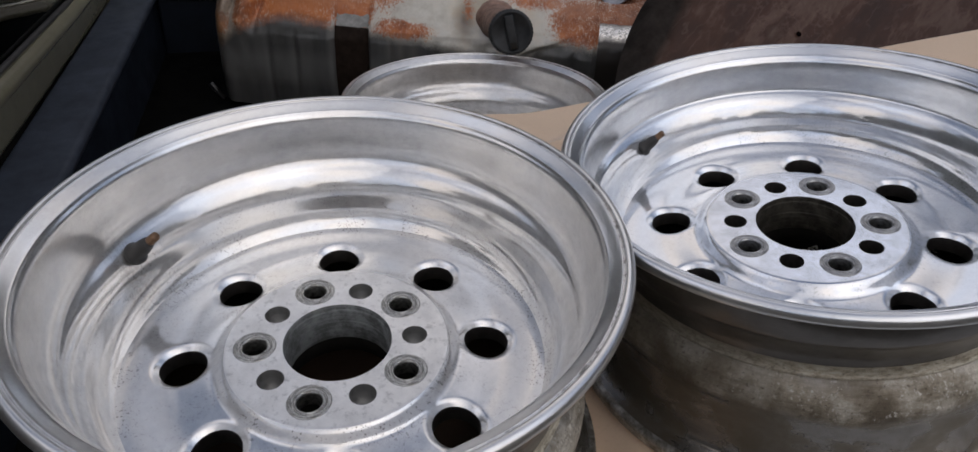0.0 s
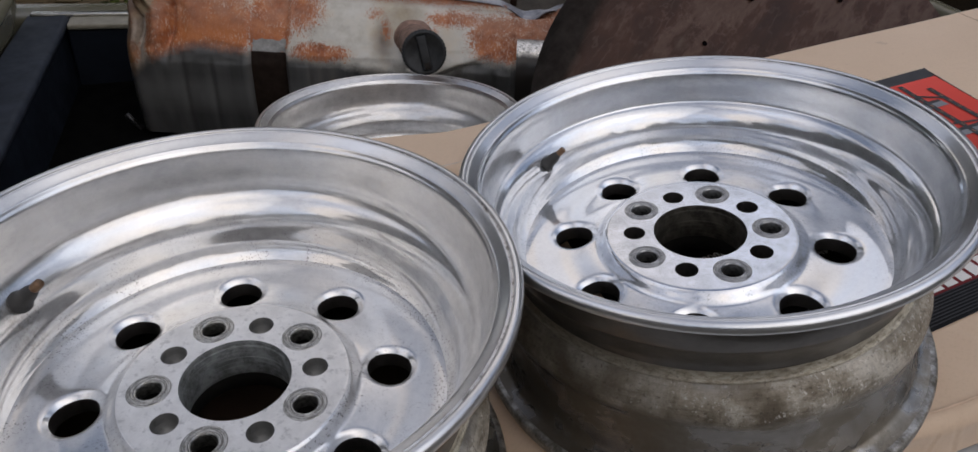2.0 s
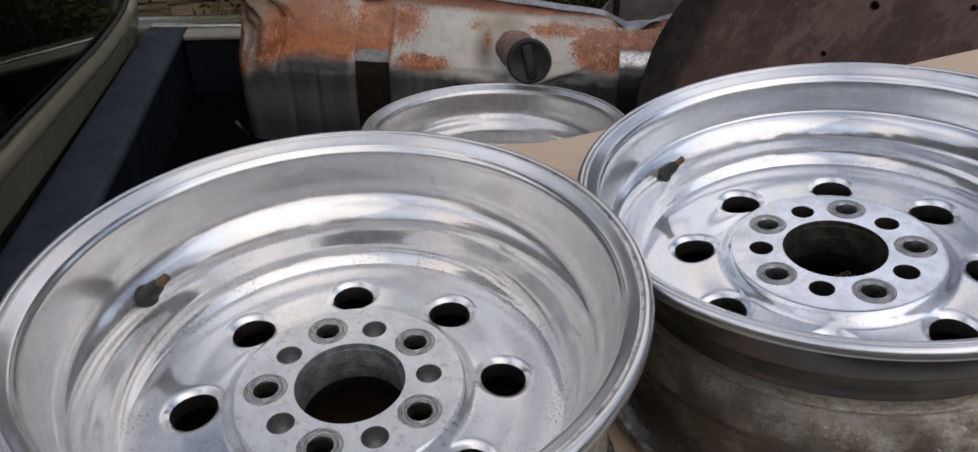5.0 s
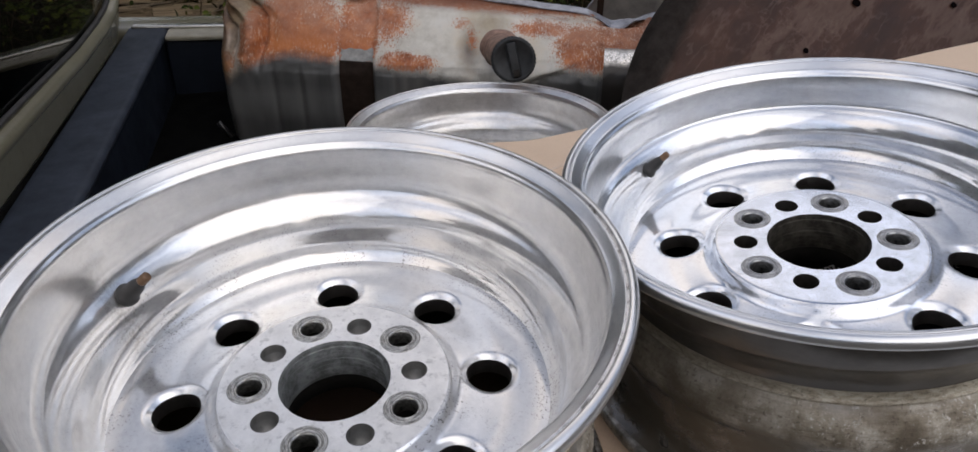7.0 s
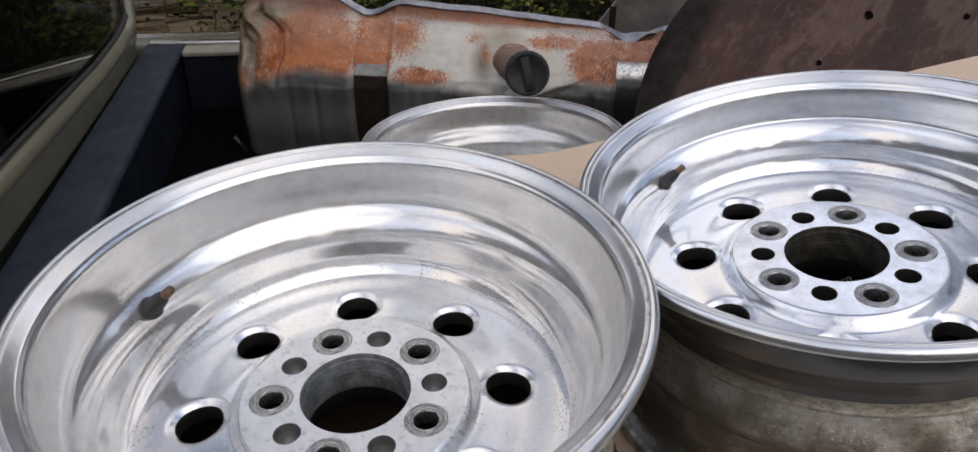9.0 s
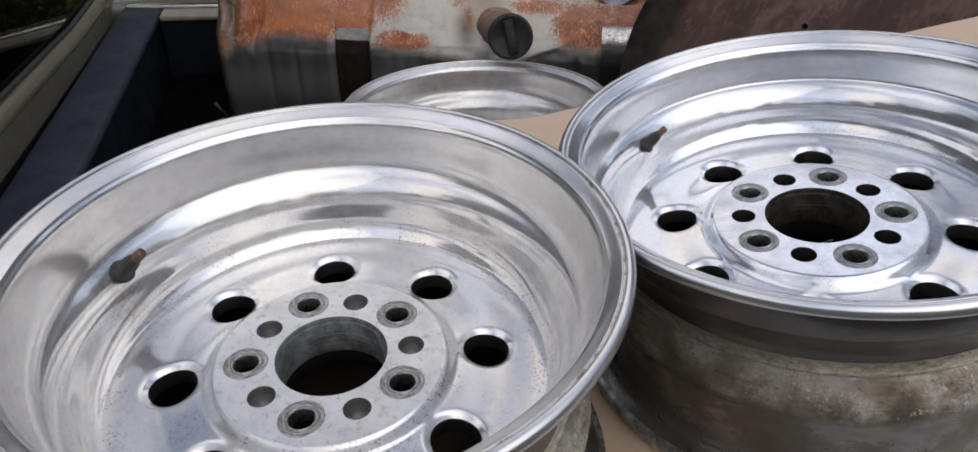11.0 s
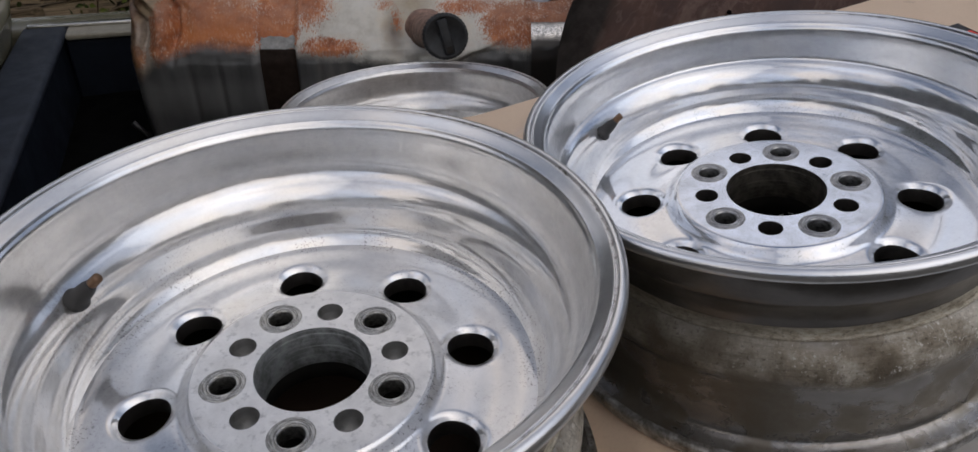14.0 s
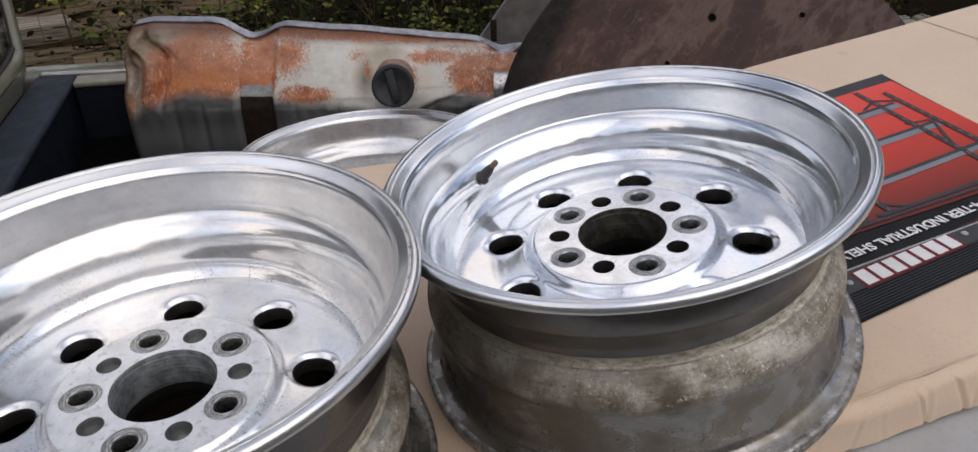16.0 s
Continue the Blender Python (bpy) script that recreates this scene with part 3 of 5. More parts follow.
def maroon_panel():
    """Old maroon paint: chalky streaks, paler towards the right, water rings, flaked spots and a near-black band along
    one edge.
    """
    m = Mat("weathered_maroon_paint", 0.5, 0.0, 0.22)
    aim = m.node("ShaderNodeMapping", Rotation=(0.0, 0.0, radians(-36)))
    m.link(m.tc.outputs["Object"], aim.inputs["Vector"])
    turn = m.node("ShaderNodeMapping", Scale=(0.8, 3.2, 1.5))
    m.link(aim.outputs["Vector"], turn.inputs["Vector"])
    big, mid, fine = m.noise(4.2, 5, 0.6, vec=turn.outputs["Vector"]), m.noise(26, 6, 0.7), m.noise(120, 5, 0.75)
    place = m.t.nodes.new("ShaderNodeSeparateXYZ")
    m.link(m.tc.outputs["Object"], place.inputs[0])
    # tone shifts paler towards the right end
    big = m.math("ADD", big, m.math("MULTIPLY", m.math("SUBTRACT", place.outputs["X"], 0.75), 0.26))
    col = m.ramp(big, [(0.32, (0.020, 0.009, 0.006)), (0.43, (0.036, 0.016, 0.010)), (0.49, (0.048, 0.021, 0.013)), (0.54, (0.082, 0.050, 0.037)), (0.59, (0.066, 0.036, 0.026)), (0.61, (0.040, 0.018, 0.012)), (0.66, (0.060, 0.036, 0.026)), (0.71, (0.105, 0.076, 0.060)), (0.80, (0.095, 0.066, 0.052))])
    flow = m.noise(5.5, 4, 0.55, vec=turn.outputs["Vector"])
    rings = m.ramp(m.math("SINE", m.math("MULTIPLY", flow, 62.0)), [(0.55, 0.0), (1.0, 1.0)])
    rings = m.math("MULTIPLY", rings, m.ramp(mid, [(0.40, 0.0), (0.62, 0.40)]))
    col = m.mix(rings, col, (0.105, 0.066, 0.052))
    curl = m.ramp(m.math("SINE", m.math("MULTIPLY", m.noise(30, 4, 0.6), 34.0)), [(0.80, 0.0), (0.97, 1.0)])
    col = m.mix(m.math("MULTIPLY", curl, m.ramp(m.noise(6.5, 3, 0.5), [(0.55, 0.0), (0.66, 0.22)])), col, (0.14, 0.095, 0.076))
    col = m.mix(m.ramp(fine, [(0.70, 0.0), (0.76, 0.7)]), col, (0.20, 0.17, 0.155))
    sep = m.t.nodes.new("ShaderNodeSeparateXYZ")
    m.link(m.tc.outputs["Object"], sep.inputs[0])
    # near-black band along the left edge
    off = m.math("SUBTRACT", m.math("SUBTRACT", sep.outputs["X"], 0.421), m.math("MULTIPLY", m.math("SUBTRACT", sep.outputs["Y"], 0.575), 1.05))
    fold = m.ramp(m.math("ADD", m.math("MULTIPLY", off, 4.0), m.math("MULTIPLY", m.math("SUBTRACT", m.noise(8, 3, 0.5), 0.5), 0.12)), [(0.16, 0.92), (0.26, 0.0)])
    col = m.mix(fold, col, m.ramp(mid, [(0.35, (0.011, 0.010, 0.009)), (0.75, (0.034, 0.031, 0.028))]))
    m.color(col)
    m.rough(m.mix(fold, m.ramp(big, [(0.3, 0.28), (0.75, 0.46)]), 0.8))
    m.link(m.mix(fold, 0.15, 0.05), m.p.inputs["Specular IOR Level"])
    m.bump(mid, 0.2, 0.002)
    m.bump(m.noise(7, 3), 0.5, 0.02)
    return m.m


MAROON = maroon_panel()
GREYSHEET = plain("grey_primer_sheet", (0.17, 0.165, 0.15), 0.5, 0.1, 0.55, 9, 0.3, 0.003)


def old_wood(name, light, mixed):
    m = Mat(name, 0.9, 0.0, 0.1)
    grain = m.noise(1.0, 5, 0.7, stretch=(4, 110, 110))
    crack = m.noise(1.0, 4, 0.6, stretch=(3, 45, 45), w=3.0)
    info = m.t.nodes.new("ShaderNodeObjectInfo")
    col = m.ramp(grain, [(0.34, tuple(c * 0.22 for c in light)), (0.48, tuple(c * 0.5 for c in light)), (0.70, light)])
    col = m.mix(m.math("MULTIPLY", info.outputs["Random"], mixed), col, (0.050, 0.038, 0.026))
    col = m.mix(m.ramp(crack, [(0.36, 1.0), (0.42, 0.0)]), col, (0.010, 0.007, 0.004))
    m.color(col)
    m.bump(grain, 0.8, 0.012)
    m.bump(crack, 0.6, 0.010)
    return m.m


WOOD, SAWN = old_wood("weathered_brown_wood", (0.30, 0.22, 0.13), 0.55), old_wood("pale_sawn_wood", (0.52, 0.44, 0.34), 0.1)


def leaf_mat(name, a, b, c):
    m = Mat(name, 0.7, 0.0, 0.03)
    g = m.t.nodes.new("ShaderNodeNewGeometry")
    m.color(m.ramp(g.outputs["Random Per Island"], [(0.0, a), (0.6, b), (0.92, b), (1.0, c)]))
    m.p.inputs["Subsurface Weight"].default_value = 0.0
    return m.m


# inner leaves nearly black, the thicket's shade painted into them
LEAF = leaf_mat("shaded_hedge_leaves", (0.006, 0.009, 0.003), (0.020, 0.026, 0.008), (0.07, 0.055, 0.018))
CROWN = leaf_mat("tree_leaves", (0.040, 0.052, 0.026), (0.075, 0.088, 0.045), (0.13, 0.11, 0.05))
SPRAY = leaf_mat("yellowing_leaves", (0.014, 0.024, 0.006), (0.095, 0.112, 0.024), (0.30, 0.23, 0.045))
TWIG = plain("brown_twigs", (0.075, 0.05, 0.03), 0.85, spec=0.08)


# ---- mesh helpers ----
def mesh_from(name, verts, faces, smooth=True):
    me = bpy.data.meshes.new(name)
    me.from_pydata([tuple(v) for v in verts], [], [tuple(f) for f in faces])
    me.validate()
    if smooth:
        me.polygons.foreach_set("use_smooth", [True] * len(me.polygons))
    me.update()
    return me


def part(name, me, material, parent=None, label="", m=None):
    """Links a mesh or a bmesh as one object, under a thing where a parent is given."""
    if isinstance(me, bmesh.types.BMesh):
        bm, me = me, bpy.data.meshes.new(name)
        bm.to_mesh(me)
        bm.free()
    if not me.materials:
        me.materials.append(material)
    ob = new(name, me)
    if parent is not None:
        ob.parent = parent
    if m is not None:
        ob.matrix_basis = m
    if label:
        tagged(ob, label)
    return ob


def thing(name, m, label, category, group="", kind=""):
    ob = new(name)
    ob.empty_display_size = 0.1
    ob.matrix_basis = m
    return tagged(ob, label, category, group, kind)


def rounded(profile, n=3, cut=0.3):
    """Cuts the corners of a profile, so that its edges are rounded."""
    for _ in range(n - 1):
        out = [profile[0]]
        for p, q in zip(profile[:-1], profile[1:]):
            out += [tuple(a + (b - a) * cut for a, b in zip(p, q)), tuple(a + (b - a) * (1 - cut) for a, b in zip(p, q))]
        profile = out + [profile[-1]]
    return profile


def crisp(profile, d=0.00015):
    """Sets two close points at each corner, so that faces stay flat under smooth shading."""
    out = [profile[0]]
    for a, p, b in zip(profile[:-2], profile[1:-1], profile[2:]):
        for q in (a, b):
            ln = math.hypot(q[0] - p[0], q[1] - p[1])
            k = min(0.4, d / ln)
            out.append((p[0] + (q[0] - p[0]) * k, p[1] + (q[1] - p[1]) * k))
    return out + [profile[-1]]


def lathe(name, profile, segs=160, wobble=0.0):
    verts, faces = [], []
    n = len(profile)
    for i in range(segs):
        a = 2 * math.pi * i / segs
        k = 1 + wobble * math.sin(3 * a + 1) + wobble * 0.6 * math.sin(7 * a)
        for r, z in profile:
            verts.append((r * k * math.cos(a), r * k * math.sin(a), z))
    for i in range(segs):
        j = (i + 1) % segs
        for q in range(n - 1):
            faces.append((i * n + q, j * n + q, j * n + q + 1, i * n + q + 1))
    return mesh_from(name, verts, faces)


def sheet(name, nu, nv, f, thick=0.0, smooth=True):
    """A grid of points f(s, t) with s, t from 0 to 1; thick: a second side, along the normal, and edges."""
    s, t = np.meshgrid(np.linspace(0, 1, nu), np.linspace(0, 1, nv), indexing="ij")
    p = np.array([[f(a, b) for a, b in zip(ra, rb)] for ra, rb in zip(s, t)], float)
    faces = [(i * nv + j, (i + 1) * nv + j, (i + 1) * nv + j + 1, i * nv + j + 1) for i in range(nu - 1) for j in range(nv - 1)]
    verts = p.reshape(-1, 3)
    if thick:
        du, dv = np.gradient(p, axis=0), np.gradient(p, axis=1)
        nrm = np.cross(du, dv)
        nrm /= np.maximum(np.linalg.norm(nrm, axis=-1, keepdims=True), 1e-9)
        k = nu * nv
        back = (p - nrm * thick).reshape(-1, 3)
        verts = np.concatenate([verts, back])
        faces += [tuple(k + v for v in reversed(fc)) for fc in list(faces)]
        rim = [i * nv for i in range(nu)] + [(nu - 1) * nv + j for j in range(1, nv)] + [i * nv + nv - 1 for i in range(nu - 2, -1, -1)] + list(range(nv - 2, 0, -1))
        c = len(verts)
        verts = np.concatenate([verts, verts[rim], verts[[k + r for r in rim]]])
        m = len(rim)
        faces += [(c + i, c + m + i, c + m + (i + 1) % m, c + (i + 1) % m) for i in range(m)]
    return mesh_from(name, verts, faces, smooth)


def box_bm(sx, sy, sz, bevel=0.0, segs=2, centre=(0, 0, 0)):
    bm = bmesh.new()
    bmesh.ops.create_cube(bm, size=1.0)
    bmesh.ops.scale(bm, vec=(sx, sy, sz), verts=bm.verts)
    bmesh.ops.translate(bm, vec=centre, verts=bm.verts)
    if bevel:
        bmesh.ops.bevel(bm, geom=bm.edges[:], offset=bevel, segments=segs, affect="EDGES", profile=0.5)
        for fc in bm.faces:
            fc.smooth = True
    return bm


def tube(name, points, radii, segs=12, cap=True):
    """A round bar along points."""
    verts, faces = [], []
    pts = [Vector(p) for p in points]
    for i, p in enumerate(pts):
        d = (pts[min(i + 1, len(pts) - 1)] - pts[max(i - 1, 0)]).normalized()
        a = d.orthogonal().normalized()
        if i and abs(d.z) < 0.95:
            a = d.cross(Vector((0, 0, 1))).normalized()
        b = d.cross(a)
        for k in range(segs):
            w = 2 * math.pi * k / segs
            verts.append(p + (a * math.cos(w) + b * math.sin(w)) * radii[i])
    for i in range(len(pts) - 1):
        for k in range(segs):
            j = (k + 1) % segs
            faces.append((i * segs + k, i * segs + j, (i + 1) * segs + j, (i + 1) * segs + k))
    if cap:
        faces.append(tuple(range(segs))[::-1])
        faces.append(tuple((len(pts) - 1) * segs + k for k in range(segs)))
    return mesh_from(name, verts, faces)


def smooth_step(a, b, x):
    t = np.clip((x - a) / (b - a), 0, 1)
    return t * t * (3 - 2 * t)


def perforated(points, faces, holes, snap):
    """Takes faces out where round holes are; pulls the rims onto true circles. holes: (x, y, radius). points: n x 2."""
    p = points.copy()
    cen = p[faces].mean(axis=1)
    keep = np.ones(len(faces), bool)
    for x, y, r in holes:
        keep &= np.hypot(cen[:, 0] - x, cen[:, 1] - y) > r
    cut, faces = faces[~keep], faces[keep]
    used = np.zeros(len(p), bool)
    used[faces.ravel()] = True
    gone = np.zeros(len(p), bool)
    gone[cut.ravel()] = True
    rims = []
    for x, y, r in holes:
        d = np.hypot(p[:, 0] - x, p[:, 1] - y)
        near = used & gone & (d < r + snap)
        k = r / np.maximum(d[near], 1e-6)
        p[near] = np.stack([x + (p[near, 0] - x) * k, y + (p[near, 1] - y) * k], -1)
        rims.append(np.flatnonzero(near))
    return p, faces, rims


# ---- wheels ----
VENT_R, VENT_HOLE, LUG_R, LUG_SMALL_R = 0.1129, 0.0172, 0.0603, 0.0573
VENTS = [(VENT_R * math.cos(radians(15.8 + 45 * k)), VENT_R * math.sin(radians(15.8 + 45 * k)), VENT_HOLE) for k in range(8)]
LUGS = [(LUG_R * math.cos(radians(123.2 + 72 * k)), LUG_R * math.sin(radians(123.2 + 72 * k)), 0.0112) for k in range(5)]
SPARE = [(LUG_SMALL_R * math.cos(radians(87.2 + 72 * k)), LUG_SMALL_R * math.sin(radians(87.2 + 72 * k)), 0.0096) for k in range(5)]


def face_height(x, y):
    """The height of the wheel's front face: a flat hub pad, a dished web with flared vents, and the rise to the barrel."""
    r = np.hypot(x, y)
    z = -0.0085 * smooth_step(0.0806, 0.0925, r) - 0.0034 * smooth_step(0.088, 0.122, r) + 0.0026 * smooth_step(0.122, 0.153, r)
    for vx, vy, vr in VENTS:
        d = np.hypot(x - vx, y - vy)
        z = z - 0.0042 * (1 - smooth_step(vr - 0.002, 0.0246, d)) ** 1.7
    return z


def front_face():
    rings, segs = np.linspace(0.0402, 0.1565, 98), 560
    a = np.arange(segs) * 2 * math.pi / segs
    p = np.stack([np.outer(rings, np.cos(a)), np.outer(rings, np.sin(a))], -1).reshape(-1, 2)
    i, j = np.meshgrid(np.arange(len(rings) - 1), np.arange(segs), indexing="ij")
    k = (j + 1) % segs
    faces = np.stack([i * segs + j, (i + 1) * segs + j, (i + 1) * segs + k, i * segs + k], -1).reshape(-1, 4)
    holes = VENTS + LUGS + SPARE
    p, faces, _ = perforated(p, faces, holes, 0.0030)
    z = face_height(p[:, 0], p[:, 1])
    verts = np.column_stack([p, z])
    pad = np.hypot(*p[faces].mean(axis=1).T) < 0.0825
    return verts, faces, pad


def compact(verts, faces):
    used = np.unique(faces)
    back = np.zeros(len(verts), int)
    back[used] = np.arange(len(used))
    return verts[used], back[faces]


_verts, _faces, _pad = front_face()
WEB_MESH = mesh_from("web", *compact(_verts, _faces[~_pad]))
PAD_MESH = mesh_from("hub_pad", *compact(_verts, _faces[_pad]))


def hole_walls(holes, depth, segs=40):
    verts, faces = [], []
    for x, y, r in holes:
        c = len(verts)
        prof = [(r, None), (r - 0.0004, -0.0012), (r - 0.0004, -depth)]
        for q in range(segs):
            a = 2 * math.pi * q / segs
            for rr, zz in prof:
                px, py = x + rr * math.cos(a), y + rr * math.sin(a)
                z0 = float(face_height(np.array(x + r * math.cos(a)), np.array(y + r * math.sin(a))))
                verts.append((px, py, z0 + (zz or 0.0)))
        n = len(prof)
        for q in range(segs):
            j = (q + 1) % segs
            for s in range(n - 1):
                faces.append((c + q * n + s, c + q * n + s + 1, c + j * n + s + 1, c + j * n + s))
    return mesh_from("hole_walls", verts, faces)


VENT_WALL = hole_walls(VENTS[:1], 0.013)
LUG_WALL, SPARE_WALL = hole_walls([(0, 0, 0.0112)], 0.024), hole_walls([(0, 0, 0.0096)], 0.024)
BORE_MESH = lathe("bore", crisp([(0.0402, 0.0), (0.0399, -0.0006), (0.0398, -0.0050), (0.0394, -0.0055), (0.0393, -0.0165), (0.03905, -0.0169), (0.0389, -0.0332), (0.0393, -0.0345)]), 128)
LINER_MESH = lathe("bore_liner", [(0.0393, -0.0345), (0.041, -0.038), (0.0420, -0.052), (0.050, -0.054), (0.075, -0.03)], 64)
SEAT_MESH = lathe("lug_seat", [(0.0086, -0.012), (0.0086, -0.0012), (0.0094, 0.0006), (0.0104, 0.0008), (0.0107, 0.0002), (0.0113, 0.0002), (0.0117, 0.0007), (0.0126, 0.0008), (0.0130, 0.0004), (0.0137, 0.0003), (0.0141, 0.0006), (0.0150, 0.0005), (0.0156, 0.0001), (0.0160, -0.0006)], 56)
SPARE_CONE = lathe("spare_floor", [(0.0094, -0.0070), (0.0082, -0.0110), (0.0060, -0.0150), (0.0, -0.0160)], 32)


def wheel(name, m, lip, ledge, polish, pad, bore, label, valve):
    """lip: the height of the lip over the hub; ledge: that of the step inside; valve: its angle, inner radius and height."""
    w = thing(name, m, label, "wheel", "aluminium wheels")
    shoulder = [(0.1828, ledge + 0.0125), (0.1816, ledge + 0.0072), (0.1806, ledge + 0.0056), (0.1782, ledge + 0.0046)]
    if bore is BORE_A:
        shoulder = [(0.1834, ledge + 0.0200), (0.1814, ledge + 0.0120), (0.1790, ledge + 0.0072), (0.1766, ledge + 0.0040)]
    inner = [(0.2066, lip - 0.0078), (0.2072, lip - 0.0056), (0.2069, lip - 0.0032), (0.2058, lip - 0.0012), (0.2039, lip), (0.2018, lip + 0.0002),
             (0.2006, lip - 0.0004), (0.2002, lip - 0.0016), (0.1998, lip - 0.0024), (0.1992, lip - 0.0025), (0.1988, lip - 0.0018), (0.1982, lip - 0.0017), (0.1974, lip - 0.0021), (0.1938, lip - 0.0050), (0.1908, lip - 0.0072), (0.1902, lip - 0.0074), (0.1896, lip - 0.0082), (0.1888, lip - 0.0098), (0.1870, lip - 0.0116),
             (0.1860, lip - 0.0150), (0.1846, (lip + ledge) / 2 + 0.003), *shoulder, (0.1738, ledge + 0.0014), (0.1694, ledge - 0.0048),
             (0.1664, ledge - 0.0115), (0.1652, min((ledge + 0.010) / 2, ledge - 0.0150)), (0.1644, 0.0090), (0.1634, 0.0040), (0.1612, -0.0015), (0.1586, -0.0056), (0.1562, -0.0086), (0.1545, -0.0112)]
    part("lip", lathe("lip", rounded(inner, 3, 0.25), 256), polish, w)
    under = [(0.2066, lip - 0.0078), (0.2056, lip - 0.0092), (0.2020, lip - 0.0106), (0.1985, lip - 0.0120), (0.1905, lip - 0.0145), (0.1870, lip - 0.0170), (0.1859, lip - 0.0204)]
    part("lip_underside", lathe("lip_underside", rounded(under, 2, 0.25), 192), DARK_BAND, w, "dull dark underside of the lip")
    seat = [(0.1859, lip - 0.0204), (0.1857, lip - 0.030), (0.1848, lip - 0.038), (0.1836, ledge + 0.0022), (0.1824, ledge - 0.0003), (0.1788, ledge - 0.0048), (0.1752, 0.0160), (0.1732, 0.0095), (0.1722, 0.0018)]
    part("bead_seat", lathe("bead_seat", rounded(seat, 2, 0.25), 192), DARK_BAND, w, "dark smooth outer band")
    outer = [(0.1748, -0.0084), (0.1764, -0.0094), (0.1800, -0.0128), (0.1848, -0.0190), (0.1876, -0.0265), (0.1884, -0.0335), (0.1876, -0.0385), (0.1862, -0.0430), (0.1846, -0.0560), (0.1840, -0.0720),
             (0.1848, -0.0880), (0.1864, -0.0962), (0.1900, -0.1008), (0.2000, -0.1024)]
    part("barrel", lathe("barrel", rounded(outer, 2, 0.25), 220, 0.0008), CAST, w, "grimy cast outer barrel, side light and shade painted in")
    flange = [(0.2000, -0.1024), (0.2028, -0.1026), (0.2048, -0.1034), (0.2059, -0.1050), (0.2062, -0.1070), (0.2057, -0.1084), (0.2059, -0.1104), (0.2054, -0.1140), (0.2040, -0.1168), (0.2010, -0.1178)]
    part("flange", lathe("flange", rounded(flange, 2, 0.25), 220, 0.0008), FLANGE, w, "worn bare edge of the bottom flange")
    back = [(0.2010, -0.1178), (0.1950, -0.1165), (0.1880, -0.1080), (0.1790, -0.0900), (0.1720, -0.0600), (0.1680, -0.0200), (0.1560, -0.0140)]
    bead = [(0.1722, 0.0018), (0.1719, 0.0002), (0.1719, -0.0018), (0.1723, -0.0040), (0.1730, -0.0058), (0.1736, -0.0064), (0.1744, -0.0066), (0.1749, -0.0074), (0.1748, -0.0084)]
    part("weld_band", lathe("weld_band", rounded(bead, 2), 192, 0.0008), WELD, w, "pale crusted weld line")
    # black inner surfaces stand in for the shade inside the wheel
    part("inner_barrel", lathe("inner_barrel", back, 128), HOLE_BLACK, w, "inner barrel painted black as shade")
    part("web_back", WEB_MESH.copy(), HOLE_BLACK, w, "", pose(0, 0, -0.004))
    part("web", WEB_MESH.copy(), polish, w)
    part("hub_pad", PAD_MESH.copy(), pad, w, "worn flat hub pad")
    rim_mesh = VENT_WALL.copy()
    for k in range(8):
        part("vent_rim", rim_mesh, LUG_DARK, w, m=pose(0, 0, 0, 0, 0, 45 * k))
    lug_mesh = LUG_WALL.copy()
    # sheet added so that the lug holes end in black
    part("hub_back", lathe("hub_back", [(0.0412, -0.0275), (0.066, -0.0275), (0.082, -0.0240), (0.094, -0.0165)], 64), HOLE_BLACK, w, "added black sheet behind the hub, painted as shade")
    for x, y, _ in LUGS:
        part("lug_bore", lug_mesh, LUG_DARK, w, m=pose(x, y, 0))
    spare_mesh = SPARE_WALL.copy()
    for x, y, _ in SPARE:
        part("spare_bore", spare_mesh, LUG_GREY if bore is BORE_A else LUG_DARK, w, m=pose(x, y, 0))
        if bore is BORE_A:
            part("spare_floor", SPARE_CONE, LUG_GREY, w, m=pose(x, y, 0))
    part("bore_liner", LINER_MESH.copy(), HOLE_BLACK, w, "inner bore painted black as shade")
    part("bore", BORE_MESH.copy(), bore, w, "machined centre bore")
    for x, y, _ in LUGS:
        part("lug_seat", SEAT_MESH.copy(), SEAT if bore is BORE_A else SEAT_B, w, m=pose(x, y, 0))
    ang, vr, vz, lean, size = valve
    foot = Vector((vr * math.cos(radians(ang)), vr * math.sin(radians(ang)), vz))
    way = Vector((-math.cos(radians(ang + lean)), -math.sin(radians(ang + lean)), 0.95)).normalized()
    turn = way.to_track_quat("Z", "Y").to_matrix().to_4x4()
    st = part("valve_stem", lathe("valve_stem", [(0.0, -0.003), (0.0095, -0.003), (0.0100, 0.001), (0.0088, 0.003), (0.0072, 0.005), (0.0068, 0.012), (0.0060, 0.017), (0.0046, 0.021), (0.0042, 0.0225), (0.0, 0.0225)], 28), RUBBER, w, "black rubber valve stem", Matrix.Translation(foot) @ turn @ Matrix.Scale(size, 4))
    part("valve_tip", lathe("valve_tip", [(0.0, 0.0215), (0.0040, 0.0215), (0.0041, 0.0255), (0.0037, 0.0260), (0.0041, 0.0268), (0.0037, 0.0276), (0.0041, 0.0284), (0.0037, 0.0292), (0.0039, 0.0315), (0.0028, 0.0325), (0.0, 0.0325)], 20), BRASS, st, "brass threaded tip")
    return w


